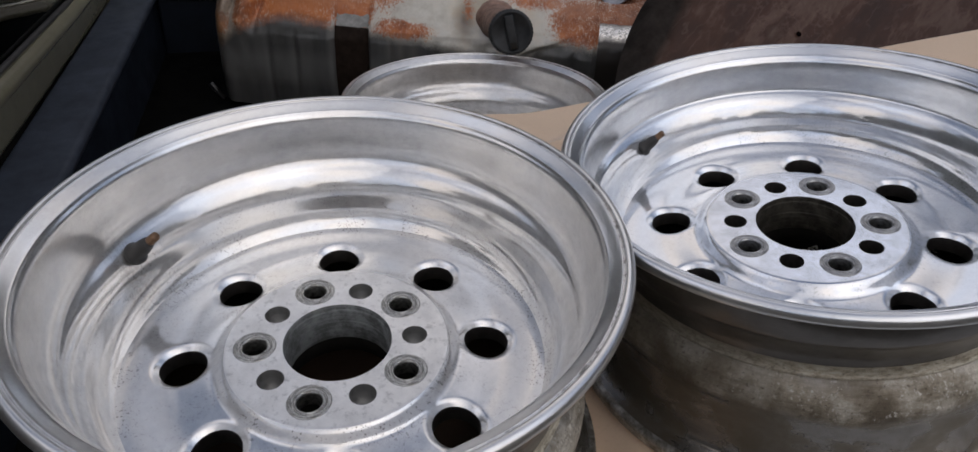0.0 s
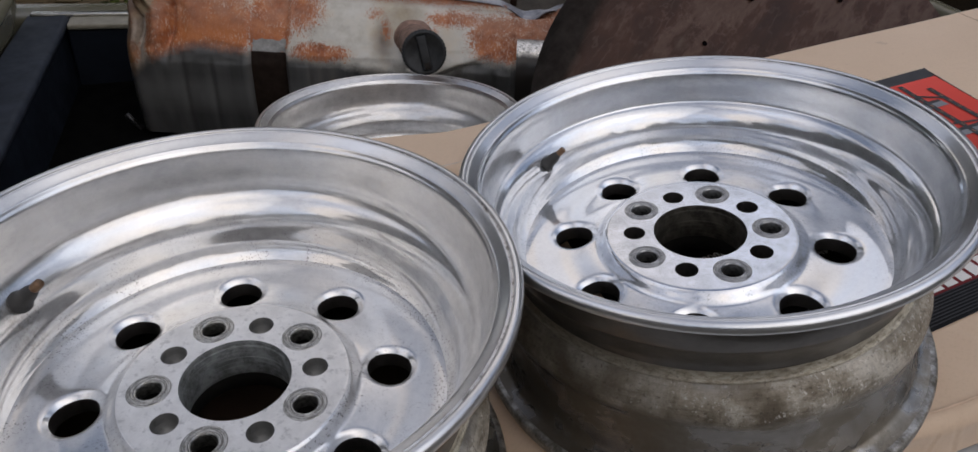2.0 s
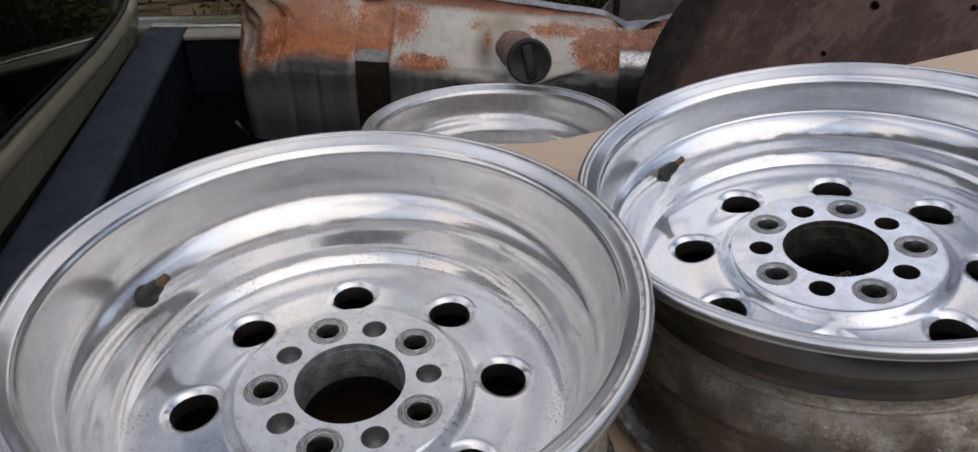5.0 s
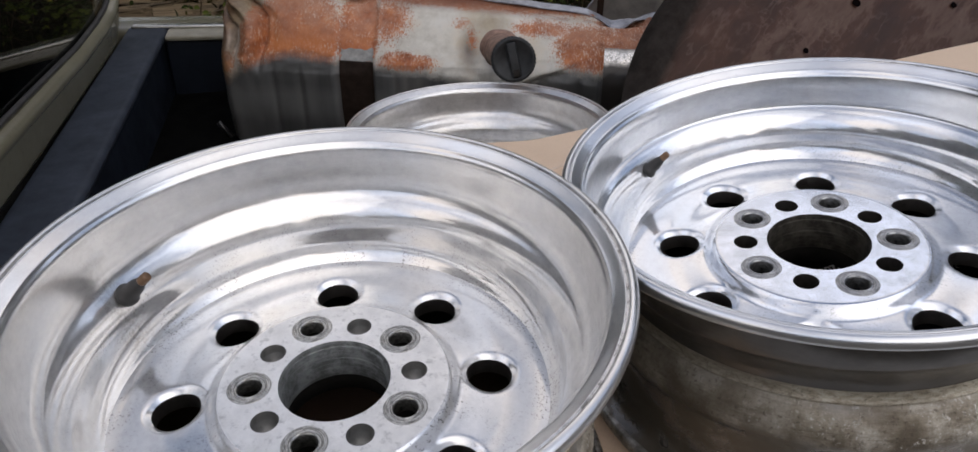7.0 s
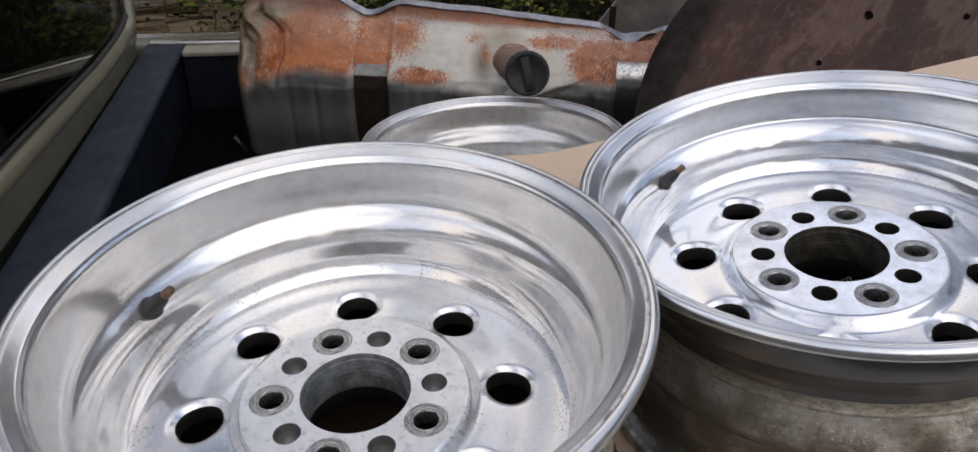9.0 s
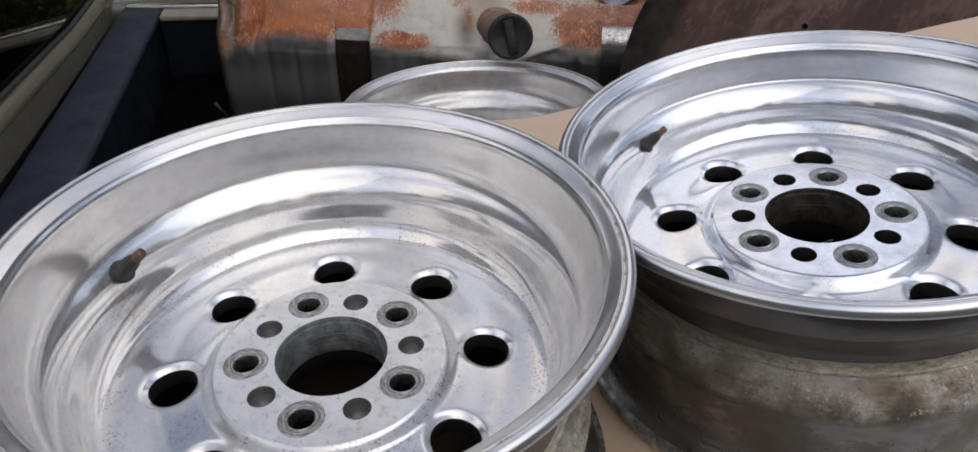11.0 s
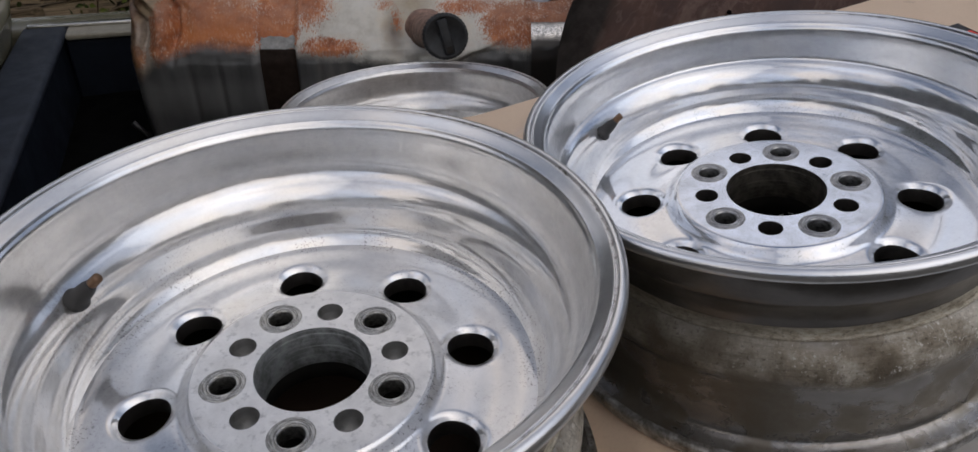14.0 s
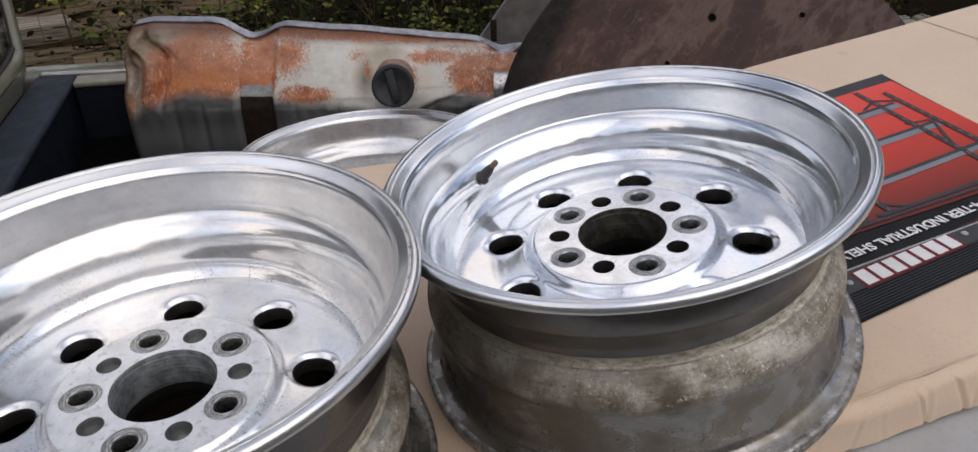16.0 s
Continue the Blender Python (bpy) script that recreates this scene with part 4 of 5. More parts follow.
def tilted(x, y, z, nx, ny, spin):
    """A pose that stands on a slope with the normal (nx, ny, 1)."""
    n = Vector((nx, ny, 1)).normalized()
    ax = (Vector((1, 0, 0)) - n * n.x).normalized()
    r = Matrix((ax, n.cross(ax), n)).transposed().to_4x4()
    return Matrix.Translation((x, y, z)) @ r @ pose(0, 0, 0, 0, 0, spin)


wheel("wheel", pose(0, 0, 1.0), 0.1010, 0.040, POLISH_A, PAD_A, BORE_A, "dull polished aluminium wheel with oxidised hub lying on cardboard", (169, 0.168, 0.037, 8, 0.92))
wheel("wheel", tilted(0.3683, 0.1663, 1.0354, -0.1493, -0.0064, 17.1), 0.0777, 0.030, POLISH_B, PAD_B, BORE_B, "bright polished aluminium wheel lying on the cardboard carton", (142 - 17.1, 0.167, 0.020, 32, 0.78))
wheel("wheel", tilted(0.024, 0.655, 0.885 - 0.101, -0.028, 0.089, 40), 0.1010, 0.040, POLISH_C, PAD_A, BORE_A, "polished aluminium wheel lying low in the truck bed", (250, 0.166, 0.022, 20, 0.8))

# ---- the carton ----
CARTON = Matrix(((0.9451, -0.2916, -0.1477, 0), (0.2939, 0.9558, -0.0063, 0), (0.1430, -0.0374, 0.9890, 0.8602), (0, 0, 0, 1)))
FOLD, ROLL, FAR, THICK = -0.132, 0.012, 0.565, 0.044


def bell(x, c, w):
    return math.exp(-(((x - c) / w) ** 2))


random.seed(12)
WRINKLES = [(0.40 + 0.021 * k + random.uniform(-0.009, 0.009), random.uniform(-0.02, 0.02), random.uniform(0.0012, 0.0026), random.uniform(0.0003, 0.0020)) for k in range(46)]


def carton_top(a, b):
    """The upper face: flat, bent level under the one wheel, pushed up over the lip of the low wheel, and rolled over at the near fold."""
    p = CARTON @ Vector((a, b, 0))
    lift = 0.0
    d = math.hypot(p.x, p.y)
    if p.x < 0.30:
        k = float(1 - smooth_step(0.205, 0.245, np.array(d)))
        flat = max(p.z, 0.8815) if p.x < 0.13 else p.z
        lift = (flat - p.z) * float(1 - smooth_step(0.05, 0.16, np.array(p.x))) if d > 0.2 else 0.0
        lift = lift * (1 - k) + k * (0.8815 - p.z)
    near = max(0.0, -0.035 - b) / 0.08
    dx, dy = p.x - 0.024, p.y - 0.655
    lift += max(0.0, 0.889 + 0.028 * dx - 0.089 * dy - p.z - lift) * bell(math.hypot(dx, dy), 0.203, 0.022)
    right = float(smooth_step(0.38, 0.46, np.array(a)))
    lift += (0.0009 * bell(b, -0.1180, 0.0020) - 0.0008 * bell(b, -0.1125, 0.0030)) * right * (0.7 + 0.6 * noise.noise(Vector((a * 60, 0, 2))))
    lift -= 0.0016 * bell(a - 0.652 + 0.48 * (b + 0.070), 0.0, 0.0030) * float(smooth_step(-0.130, -0.110, np.array(b)) * (1 - smooth_step(-0.06, -0.03, np.array(b))))
    lift += 0.0016 * noise.noise(Vector((a * 5, b * 5, 0))) + near * (0.0022 * noise.noise(Vector((a * 24, b * 9, 3))) + 0.0016 * abs(noise.noise(Vector((a * 45 + b * 30, b * 12, 8)))))
    return p + Vector((0, 0, lift))


def carton_side(s, t):
    a = -0.22 + 1.75 * s
    dents = 0.002 * noise.noise(Vector((a * 22, t * 3, 4)))
    span = float(smooth_step(0.06, 0.22, np.array(t)))
    for a0, lean, w, h in WRINKLES:
        if abs(a - a0) < 0.035:
            dents += h * span * (bell(a + lean * t, a0, w) - 0.6 * bell(a + lean * t, a0 + 2.2 * w, w))
    if t < 0.5:
        w = t * 2 * math.pi / 2
        r = ROLL
        q = carton_top(a, FOLD + r)
        off = CARTON.to_3x3() @ Vector((0, -r * math.sin(w) + dents * 0.8, -r * (1 - math.cos(w)) + dents * 0.5))
        return q + off
    q = carton_top(a, FOLD + ROLL) + CARTON.to_3x3() @ Vector((0, -ROLL + dents, -ROLL - (t - 0.5) * 2 * (THICK - ROLL)))
    return q


carton = thing("carton", pose(0, 0, 0), "flat brown cardboard shelving carton under the wheels", "carton")
part("top", sheet("top", 620, 130, lambda s, t: carton_top(-0.22 + 1.75 * s, FOLD + ROLL + (FAR - FOLD - ROLL) * t)), CARD, carton)
part("near_side", sheet("near_side", 900, 18, carton_side), CARD, carton, "crushed folded side")
part("far_side", sheet("far_side", 80, 3, lambda s, t: carton_top(-0.22 + 1.75 * (1 - s), FAR) + CARTON.to_3x3() @ Vector((0, 0, -THICK * t))), CARD_EDGE, carton)
part("underside", sheet("underside", 60, 8, lambda s, t: carton_top(-0.22 + 1.75 * s, FOLD + (FAR - FOLD) * (1 - t)) + CARTON.to_3x3() @ Vector((0, 0, -THICK))), CARD_EDGE, carton)
part("end", sheet("end", 12, 3, lambda s, t: carton_top(-0.22, FOLD + (FAR - FOLD) * (1 - s)) + CARTON.to_3x3() @ Vector((0, 0, -THICK * t))), CARD_EDGE, carton)

# ---- seams of the carton ----
def seam_line(points, width, material):
    def f(s, t):
        k = s * (len(points) - 1)
        i = min(int(k), len(points) - 2)
        p, q = Vector(points[i]), Vector(points[i + 1])
        c = p.lerp(q, k - i)
        d = (q - p).normalized()
        n = Vector((-d.y, d.x)) * width * (t - 0.5)
        return carton_top(c.x + n.x, c.y + n.y) + Vector((0, 0, 0.0009 - 0.0004 * abs(t - 0.5)))
    part("seam", sheet("seam", 320, 4, f), material, carton)


SEAM = plain("worn_cardboard_seam", (0.33, 0.225, 0.14), 0.9, 0.0, 0.2, 60)
SEAM_LIGHT = plain("rubbed_cardboard", (0.62, 0.46, 0.33), 0.9, 0.0, 0.1, 60)
seam_line([(1.183, 0.562), (1.181, 0.300), (1.180, -0.10)], 0.0016, SEAM)
seam_line([(0.30, -0.1190), (0.62, -0.1180), (1.10, -0.1165)], 0.0024, SEAM_LIGHT)

# ---- the printed label ----
CARTON_N = CARTON.to_3x3() @ Vector((0, 0, 1))


def on_carton(a, b, h):
    return carton_top(a - 0.002, b - 0.003) + CARTON_N * h


def print_mat(name, col, rough=0.35, var=0.08):
    return plain(name, col, rough + 0.12, 0.0, var, 25, 0.05, 0.0005, spec=0.22)


INK_BLACK = plain("black_print", (0.010, 0.010, 0.011), 0.38, 0.0, 0.2, 25, 0.05, 0.0005, spec=0.10)
INK_WHITE, INK_GREY = print_mat("white_print", (0.74, 0.73, 0.71)), print_mat("steel_grey_print", (0.22, 0.23, 0.25))
INK_DARK, INK_MAROON = print_mat("dark_grey_print", (0.045, 0.047, 0.052)), print_mat("maroon_print", (0.16, 0.012, 0.016))
INK_MID, INK_SILVER, INK_SLOT = print_mat("mid_grey_print", (0.052, 0.052, 0.054)), print_mat("silver_print", (0.36, 0.36, 0.355)), print_mat("brown_print", (0.26, 0.14, 0.09))


def red_print():
    """A printed red that grades from black-red at the picture's foot to scarlet at its head."""
    m = Mat("red_print", 0.42, 0.0, 0.22)
    sep = m.t.nodes.new("ShaderNodeSeparateXYZ")
    m.link(m.tc.outputs["Object"], sep.inputs[0])
    b = m.math("SUBTRACT", m.math("MULTIPLY", sep.outputs["Y"], 0.9558), m.math("MULTIPLY", sep.outputs["X"], 0.2916))
    b = m.math("ADD", b, m.math("MULTIPLY", m.math("SUBTRACT", m.noise(9, 4, 0.6), 0.5), 0.03))
    m.color(m.ramp(m.math("MULTIPLY", b, 2.5), [(0.17, (0.045, 0.010, 0.009)), (0.26, (0.17, 0.026, 0.018)), (0.40, (0.36, 0.040, 0.026)), (0.62, (0.60, 0.055, 0.038)), (0.98, (0.74, 0.085, 0.066))]))
    return m.m


INK_RED = red_print()


def patch(name, corners, h, material, parent, n=6, label=""):
    """A flat printed patch on the carton between four corners (a, b), in order round it."""
    p = [Vector((*c, 0)) for c in corners]

    def f(s, t):
        q = (p[0] * (1 - s) + p[1] * s) * (1 - t) + (p[3] * (1 - s) + p[2] * s) * t
        return on_carton(q.x, q.y, h)
    return part(name, sheet(name, n, n, f), material, parent, label)


def bar(name, a, b, width, h, material, parent):
    d = Vector((b[0] - a[0], b[1] - a[1])).normalized()
    k = Vector((-d.y, d.x)) * width / 2
    return patch(name, [(a[0] - k.x, a[1] - k.y), (b[0] - k.x, b[1] - k.y), (b[0] + k.x, b[1] + k.y), (a[0] + k.x, a[1] + k.y)], h, material, parent, 5)


def words(text, a, b, wide, tall, h, material, parent, name="lettering", slope=0.09):
    """Words that read from the far side: they start at (a, b) and run along -a, their tops towards -b."""
    cu = bpy.data.curves.new(name, "FONT")
    cu.body, cu.size, cu.resolution_u, cu.offset = text, 1.0, 2, 0.030
    ob = bpy.data.objects.new(name, cu)
    scene.collection.objects.link(ob)
    me = bpy.data.meshes.new_from_object(ob.evaluated_get(bpy.context.evaluated_depsgraph_get()))
    bpy.data.objects.remove(ob)
    bpy.data.curves.remove(cu)
    xs, ys = [v.co.x for v in me.vertices], [v.co.y for v in me.vertices]
    x0, x1, y1 = min(xs), max(xs), max(ys)
    for v in me.vertices:
        run = (v.co.x - x0) / (x1 - x0) * wide
        v.co = on_carton(a - run + v.co.y / y1 * tall * slope, b - run * slope - v.co.y / y1 * tall, h)
    me.update()
    return part(name, me, material, parent)


printed = thing("printed_label", pose(0, 0, 0), "glossy red and black printed shelving label on the carton", "label")
patch("black_ground", [(0.36, -0.072), (0.957, 0.003), (0.9926, 0.4168), (0.36, 0.375)], 0.0012, INK_BLACK, printed, 40)
patch("red_picture", [(0.62, 0.081), (0.966, 0.089), (0.986, 0.3883), (0.62, 0.376)], 0.0020, INK_RED, printed, 24)
patch("header_strip", [(0.62, 0.376), (0.986, 0.3883), (0.9924, 0.4160), (0.62, 0.396)], 0.0020, INK_DARK, printed, 12)
patch("red_tab", [(0.7945, 0.0297), (0.957, 0.0480), (0.960, 0.0640), (0.7926, 0.0450)], 0.0022, INK_RED, printed)
patch("badge_plate", [(0.6266, -0.0016), (0.7950, 0.0165), (0.8143, 0.0415), (0.6456, 0.0308)], 0.0024, INK_MID, printed, 10, "brushed grey badge plate")
patch("badge_edge", [(0.6440, 0.0296), (0.8130, 0.0400), (0.8148, 0.0425), (0.6458, 0.0320)], 0.0028, INK_SILVER, printed)
# dark disc added on the carton, painting the shade inside the wheel
part("end_panel", sheet("end_panel", 12, 72, lambda s, t: on_carton(0.196 * (1 - s) * math.cos(2 * math.pi * t), 0.196 * (1 - s) * math.sin(2 * math.pi * t), 0.0012)), print_mat("dark_brown_shade", (0.060, 0.036, 0.024)), printed, "dark brown disc painted as shade under the wheel")
for k in range(11):
    e = -0.0655 + 0.0036 * k
    bar("ridge", (0.37, e), (0.95, e + 0.0710), 0.0013, 0.0022, INK_DARK, printed)
for k in range(7):
    a0 = 0.6530 + 0.0174 * k
    lo, hi = 0.0015 + 0.00205 * k, 0.0250 + 0.00188 * k
    patch("badge_shadow", [(a0 - 0.0024, lo - 0.0032), (a0 + 0.0172, lo - 0.001), (a0 + 0.0160, hi + 0.0032), (a0 - 0.0036, hi + 0.001)], 0.0028, INK_MAROON, printed, 3)
    patch("badge_bar", [(a0 + 0.0006, lo), (a0 + 0.0138, lo + 0.0015), (a0 + 0.0124, hi + 0.0008), (a0 - 0.0006, hi - 0.0006)], 0.0033, INK_WHITE, printed, 3)
for a0, b0 in ((0.6411, 0.0134), (0.7874, 0.0309)):
    part("rivet", lathe("rivet", [(0.0, 0.0016), (0.0026, 0.0014), (0.0036, 0.0004), (0.0038, 0.0)], 16), INK_SILVER, printed, m=Matrix.Translation(on_carton(a0, b0, 0.0028)))
words("4-TIER INDUSTRIAL SHELVING", 0.8410, 0.0745, 0.212, 0.0132, 0.0026, INK_WHITE, printed)
words("Up to 2000 lbs", 0.545, 0.147, 0.085, 0.0100, 0.0026, INK_WHITE, printed)
words("24in.", 0.614, 0.106, 0.026, 0.0100, 0.0026, INK_WHITE, printed)
words("steel frame", 0.618, 0.127, 0.052, 0.0090, 0.0026, INK_WHITE, printed)
POSTS = [((0.9505, 0.3587), (0.9395, 0.100)), ((0.9200, 0.3795), (0.9085, 0.096)), ((0.752, 0.372), (0.757, 0.0957)), ((0.715, 0.350), (0.722, 0.0920))]
for a, b in POSTS:
    bar("rack_post", a, b, 0.0075, 0.0031, INK_DARK, printed)
    for k in range(15):
        f = (k + 0.5) / 15
        c = (a[0] + (b[0] - a[0]) * f, a[1] + (b[1] - a[1]) * f)
        bar("post_slot", (c[0], c[1] + 0.0032), (c[0], c[1] - 0.0032), 0.0020, 0.0035, INK_SLOT, printed)
for a, b in (((0.9405, 0.2569), (0.9092, 0.1776)), ((0.9217, 0.3431), (0.9483, 0.3265)), ((0.9217, 0.3431), (0.8950, 0.3270)), ((0.9063, 0.2628), (0.9405, 0.2569)), ((0.757, 0.118), (0.780, 0.100))):
    bar("rack_brace", a, b, 0.0042, 0.0032, INK_DARK, printed)
for b0, b1, w in ((0.2965, 0.3153, 0.013), (0.2250, 0.2415, 0.012), (0.1460, 0.1690, 0.0095)):
    bar("rack_shelf", (0.70, b0), (0.940, b1), w, 0.0029, INK_GREY, printed)
    bar("rack_edge", (0.70, b0 + w * 0.5 + 0.003), (0.938, b1 + w * 0.5 + 0.002), 0.0065, 0.0030, INK_DARK, printed)
bar("rack_edge", (0.74, 0.0985), (0.940, 0.1075), 0.0062, 0.0030, INK_DARK, printed)
bar("rack_edge", (0.70, 0.0905), (0.925, 0.0972), 0.0045, 0.0030, INK_DARK, printed)

# ---- the truck ----
TRUCK = pose(0, 0, 0, 0, 0, 17.3)
truck = thing("pickup_truck", TRUCK, "old champagne pickup truck with a dark blue open bed", "pickup truck")


def slab(name, u0, u1, v0, v1, z0, z1, material, label="", bevel=0.006, parent=None):
    return part(name, box_bm(u1 - u0, v1 - v0, z1 - z0, bevel, 3, ((u0 + u1) / 2, (v0 + v1) / 2, (z0 + z1) / 2)), material, truck if parent is None else parent, label)


BED_Z = 0.650
slab("bed_floor", -0.40, 2.0, -0.10, 1.46, BED_Z - 0.05, BED_Z, BED_FLOOR, "dark bed floor with shade painted in", 0.003)
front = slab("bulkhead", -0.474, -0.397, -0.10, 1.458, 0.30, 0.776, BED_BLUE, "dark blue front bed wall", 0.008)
cap_rail = slab("bulkhead_cap", -0.482, -0.390, -0.10, 1.466, 0.7765, 0.800, BED_TOP, "blue-grey wall top in a lighter, lit tone", 0.011)
for ob in (front, cap_rail):
    for vert in ob.data.vertices:
        if vert.co.x < -0.44:
            vert.co.x -= 0.017 * max(0.0, 1.05 - vert.co.y) / 1.15
# far side tilted down so the tank hides its rail from the camera
FAR_TILT = pose(-0.392, 0, 0.78) @ pose(0, 0, 0, 0, 2.6) @ pose(0.392, 0, -0.78)
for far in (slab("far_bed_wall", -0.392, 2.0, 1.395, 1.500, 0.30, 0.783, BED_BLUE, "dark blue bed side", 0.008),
            slab("far_rail_trim", -0.388, 2.0, 1.388, 1.442, 0.784, 0.797, CREAM, "weathered cream rail cap", 0.004),
            slab("rail_strip", -0.47, 2.0, 1.443, 1.466, 0.786, 0.803, CHROME, "bright metal rail strip", 0.004),
            slab("far_fender", -0.60, 2.0, 1.502, 1.62, 0.25, 0.775, GOLD, "", 0.02)):
    far.matrix_basis = FAR_TILT
part("near_rail", box_bm(2.0, 0.16, 0.05, 0.012, 3, (0.75, FOLD - 0.065, -THICK - 0.027)), RAIL, truck, "pale grey painted bed rail", TRUCK.inverted() @ CARTON)
slab("near_bed_wall", -0.47, 2.0, -0.26, -0.11, 0.30, 0.77, RAIL, "", 0.01)
for u in (-2.3, 1.0):
    for v in (0.02, 1.36):
        part("tyre", lathe("tyre", rounded([(0.19, -0.09), (0.30, -0.10), (0.325, -0.07), (0.33, 0.0), (0.325, 0.07), (0.30, 0.10), (0.19, 0.09)], 2), 40), RUBBER, truck, "", pose(u, v, 0.33, 90))

# the cab's back: a panel and pillar round a leaning pane
CAB_IN = [(0.0, 0.940), (0.30, 0.918), (0.558, 0.901), (0.735, 0.891), (0.957, 0.877), (1.153, 0.864), (1.305, 0.863), (1.389, 0.868), (1.437, 0.878), (1.458, 0.906), (1.499, 0.976), (1.545, 1.09), (1.56, 1.22)]
CAB_OUT = [(0.0, 0.838), (0.30, 0.826), (0.567, 0.812), (0.696, 0.806), (0.854, 0.801), (1.055, 0.796), (1.245, 0.792), (1.360, 0.790), (1.432, 0.818), (1.472, 0.887), (1.517, 0.969), (1.565, 1.09), (1.58, 1.22)]


def cab_at(v, z, out=0.0):
    return Vector((-0.50 - 0.08 * (z - 0.85) + out, v, z))


def cab_pair(s):
    k = s * (len(CAB_IN) - 1)
    i = min(int(k), len(CAB_IN) - 2)
    f = k - i
    return [tuple(p[i][q] + (p[i + 1][q] - p[i][q]) * f for q in (0, 1)) for p in (CAB_IN, CAB_OUT)]


def cab_panel(s, t):
    """From the glass a dark channel, a sharp bright crease, then a panel that falls away to its lower edge."""
    a, b = cab_pair(s)
    out = float(np.interp(t, [0.0, 0.10, 0.17, 0.22, 0.30, 0.85, 0.95, 1.0], [0.0, 0.002, 0.013, 0.015, 0.012, 0.003, 0.001, -0.004]))
    return cab_at(a[0] + (b[0] - a[0]) * t, a[1] + (b[1] - a[1]) * t, out)


part("cab_panel", sheet("cab_panel", 100, 41, cab_panel, 0.008), GOLD, truck, "olive champagne painted cab back and pillar")
win = part("rear_window", tube("rear_window", [cab_at(*cab_pair(k / 60)[0], 0.003) for k in range(61)], [0.006] * 61, 10), RUBBER, truck, "dull dark window moulding")
part("pillar_edge", tube("pillar_edge", [cab_at(*cab_pair(0.60 + 0.40 * k / 40)[1], 0.002) for k in range(41)], [0.005] * 41, 8), CREAM, truck, "pale metal drip edge")
part("panel_edge", tube("panel_edge", [cab_at(*cab_pair(0.60 * k / 40)[1], 0.001) for k in range(41)], [0.0025] * 41, 8), GOLD, truck, "folded lower panel edge")
# black block added in the gap, standing in for its shade
slab("gap_shade_block", -0.620, -0.515, -0.1, 1.40, 0.5, 0.78, INTERIOR, "", 0.004)
_in = [cab_at(*cab_pair(k / 40)[0], -0.004) for k in range(41)] + [cab_at(1.45, 1.36, -0.004), cab_at(0.2, 1.40, -0.004), cab_at(-0.1, 1.30, -0.004), cab_at(-0.2, 0.95, -0.004)]
_n = len(_in)
part("pane", mesh_from("pane", _in + [p - Vector((0.004, 0, 0.0012)) for p in _in], [tuple(range(_n)), tuple(range(2 * _n - 1, _n - 1, -1))] + [(i, i + _n, (i + 1) % _n + _n, (i + 1) % _n) for i in range(_n)], False), GLASS, win, "dark reflecting rear glass")
# solid black block stands in for the shaded inside of the cab
slab("cab_interior", -1.5, -0.68, -0.22, 1.58, 0.30, 1.37, INTERIOR, "", 0.05)
slab("cab_roof", -1.62, -0.545, -0.20, 1.56, 1.372, 1.425, GOLD, "champagne painted cab roof", 0.025)
for v0, v1 in ((-0.30, -0.222), (1.582, 1.66)):
    slab("cab_side", -1.62, -0.60, v0, v1, 0.28, 0.86, GOLD, "", 0.03)
slab("front_body", -2.9, -1.622, -0.28, 1.64, 0.30, 0.88, GOLD, "champagne painted front body", 0.10)
slab("tailgate", 2.002, 2.06, -0.10, 1.46, 0.30, 0.70, GOLD, "", 0.02)
# second black block added to keep the gap's bottom dark
slab("gap_shade_base", -0.56, -0.47, -0.1, 1.46, 0.5, 0.62, INTERIOR, "", 0.004)

# ---- the rusty fuel tank ----
tank = thing("fuel_tank", pose(0, 0, 0), "rusty galvanised fuel tank with dented end standing in the bed", "fuel tank")
LIP_X = [-0.57, -0.545, -0.50, -0.36, -0.335, -0.31, -0.275, -0.25, -0.23, -0.10, 0.10, 0.19, 0.215, 0.24, 0.265, 0.30, 0.40]
LIP_Z = [0.940, 0.962, 0.970, 0.966, 0.957, 0.935, 0.932, 0.946, 0.956, 0.947, 0.926, 0.917, 0.900, 0.892, 0.897, 0.915, 0.912]


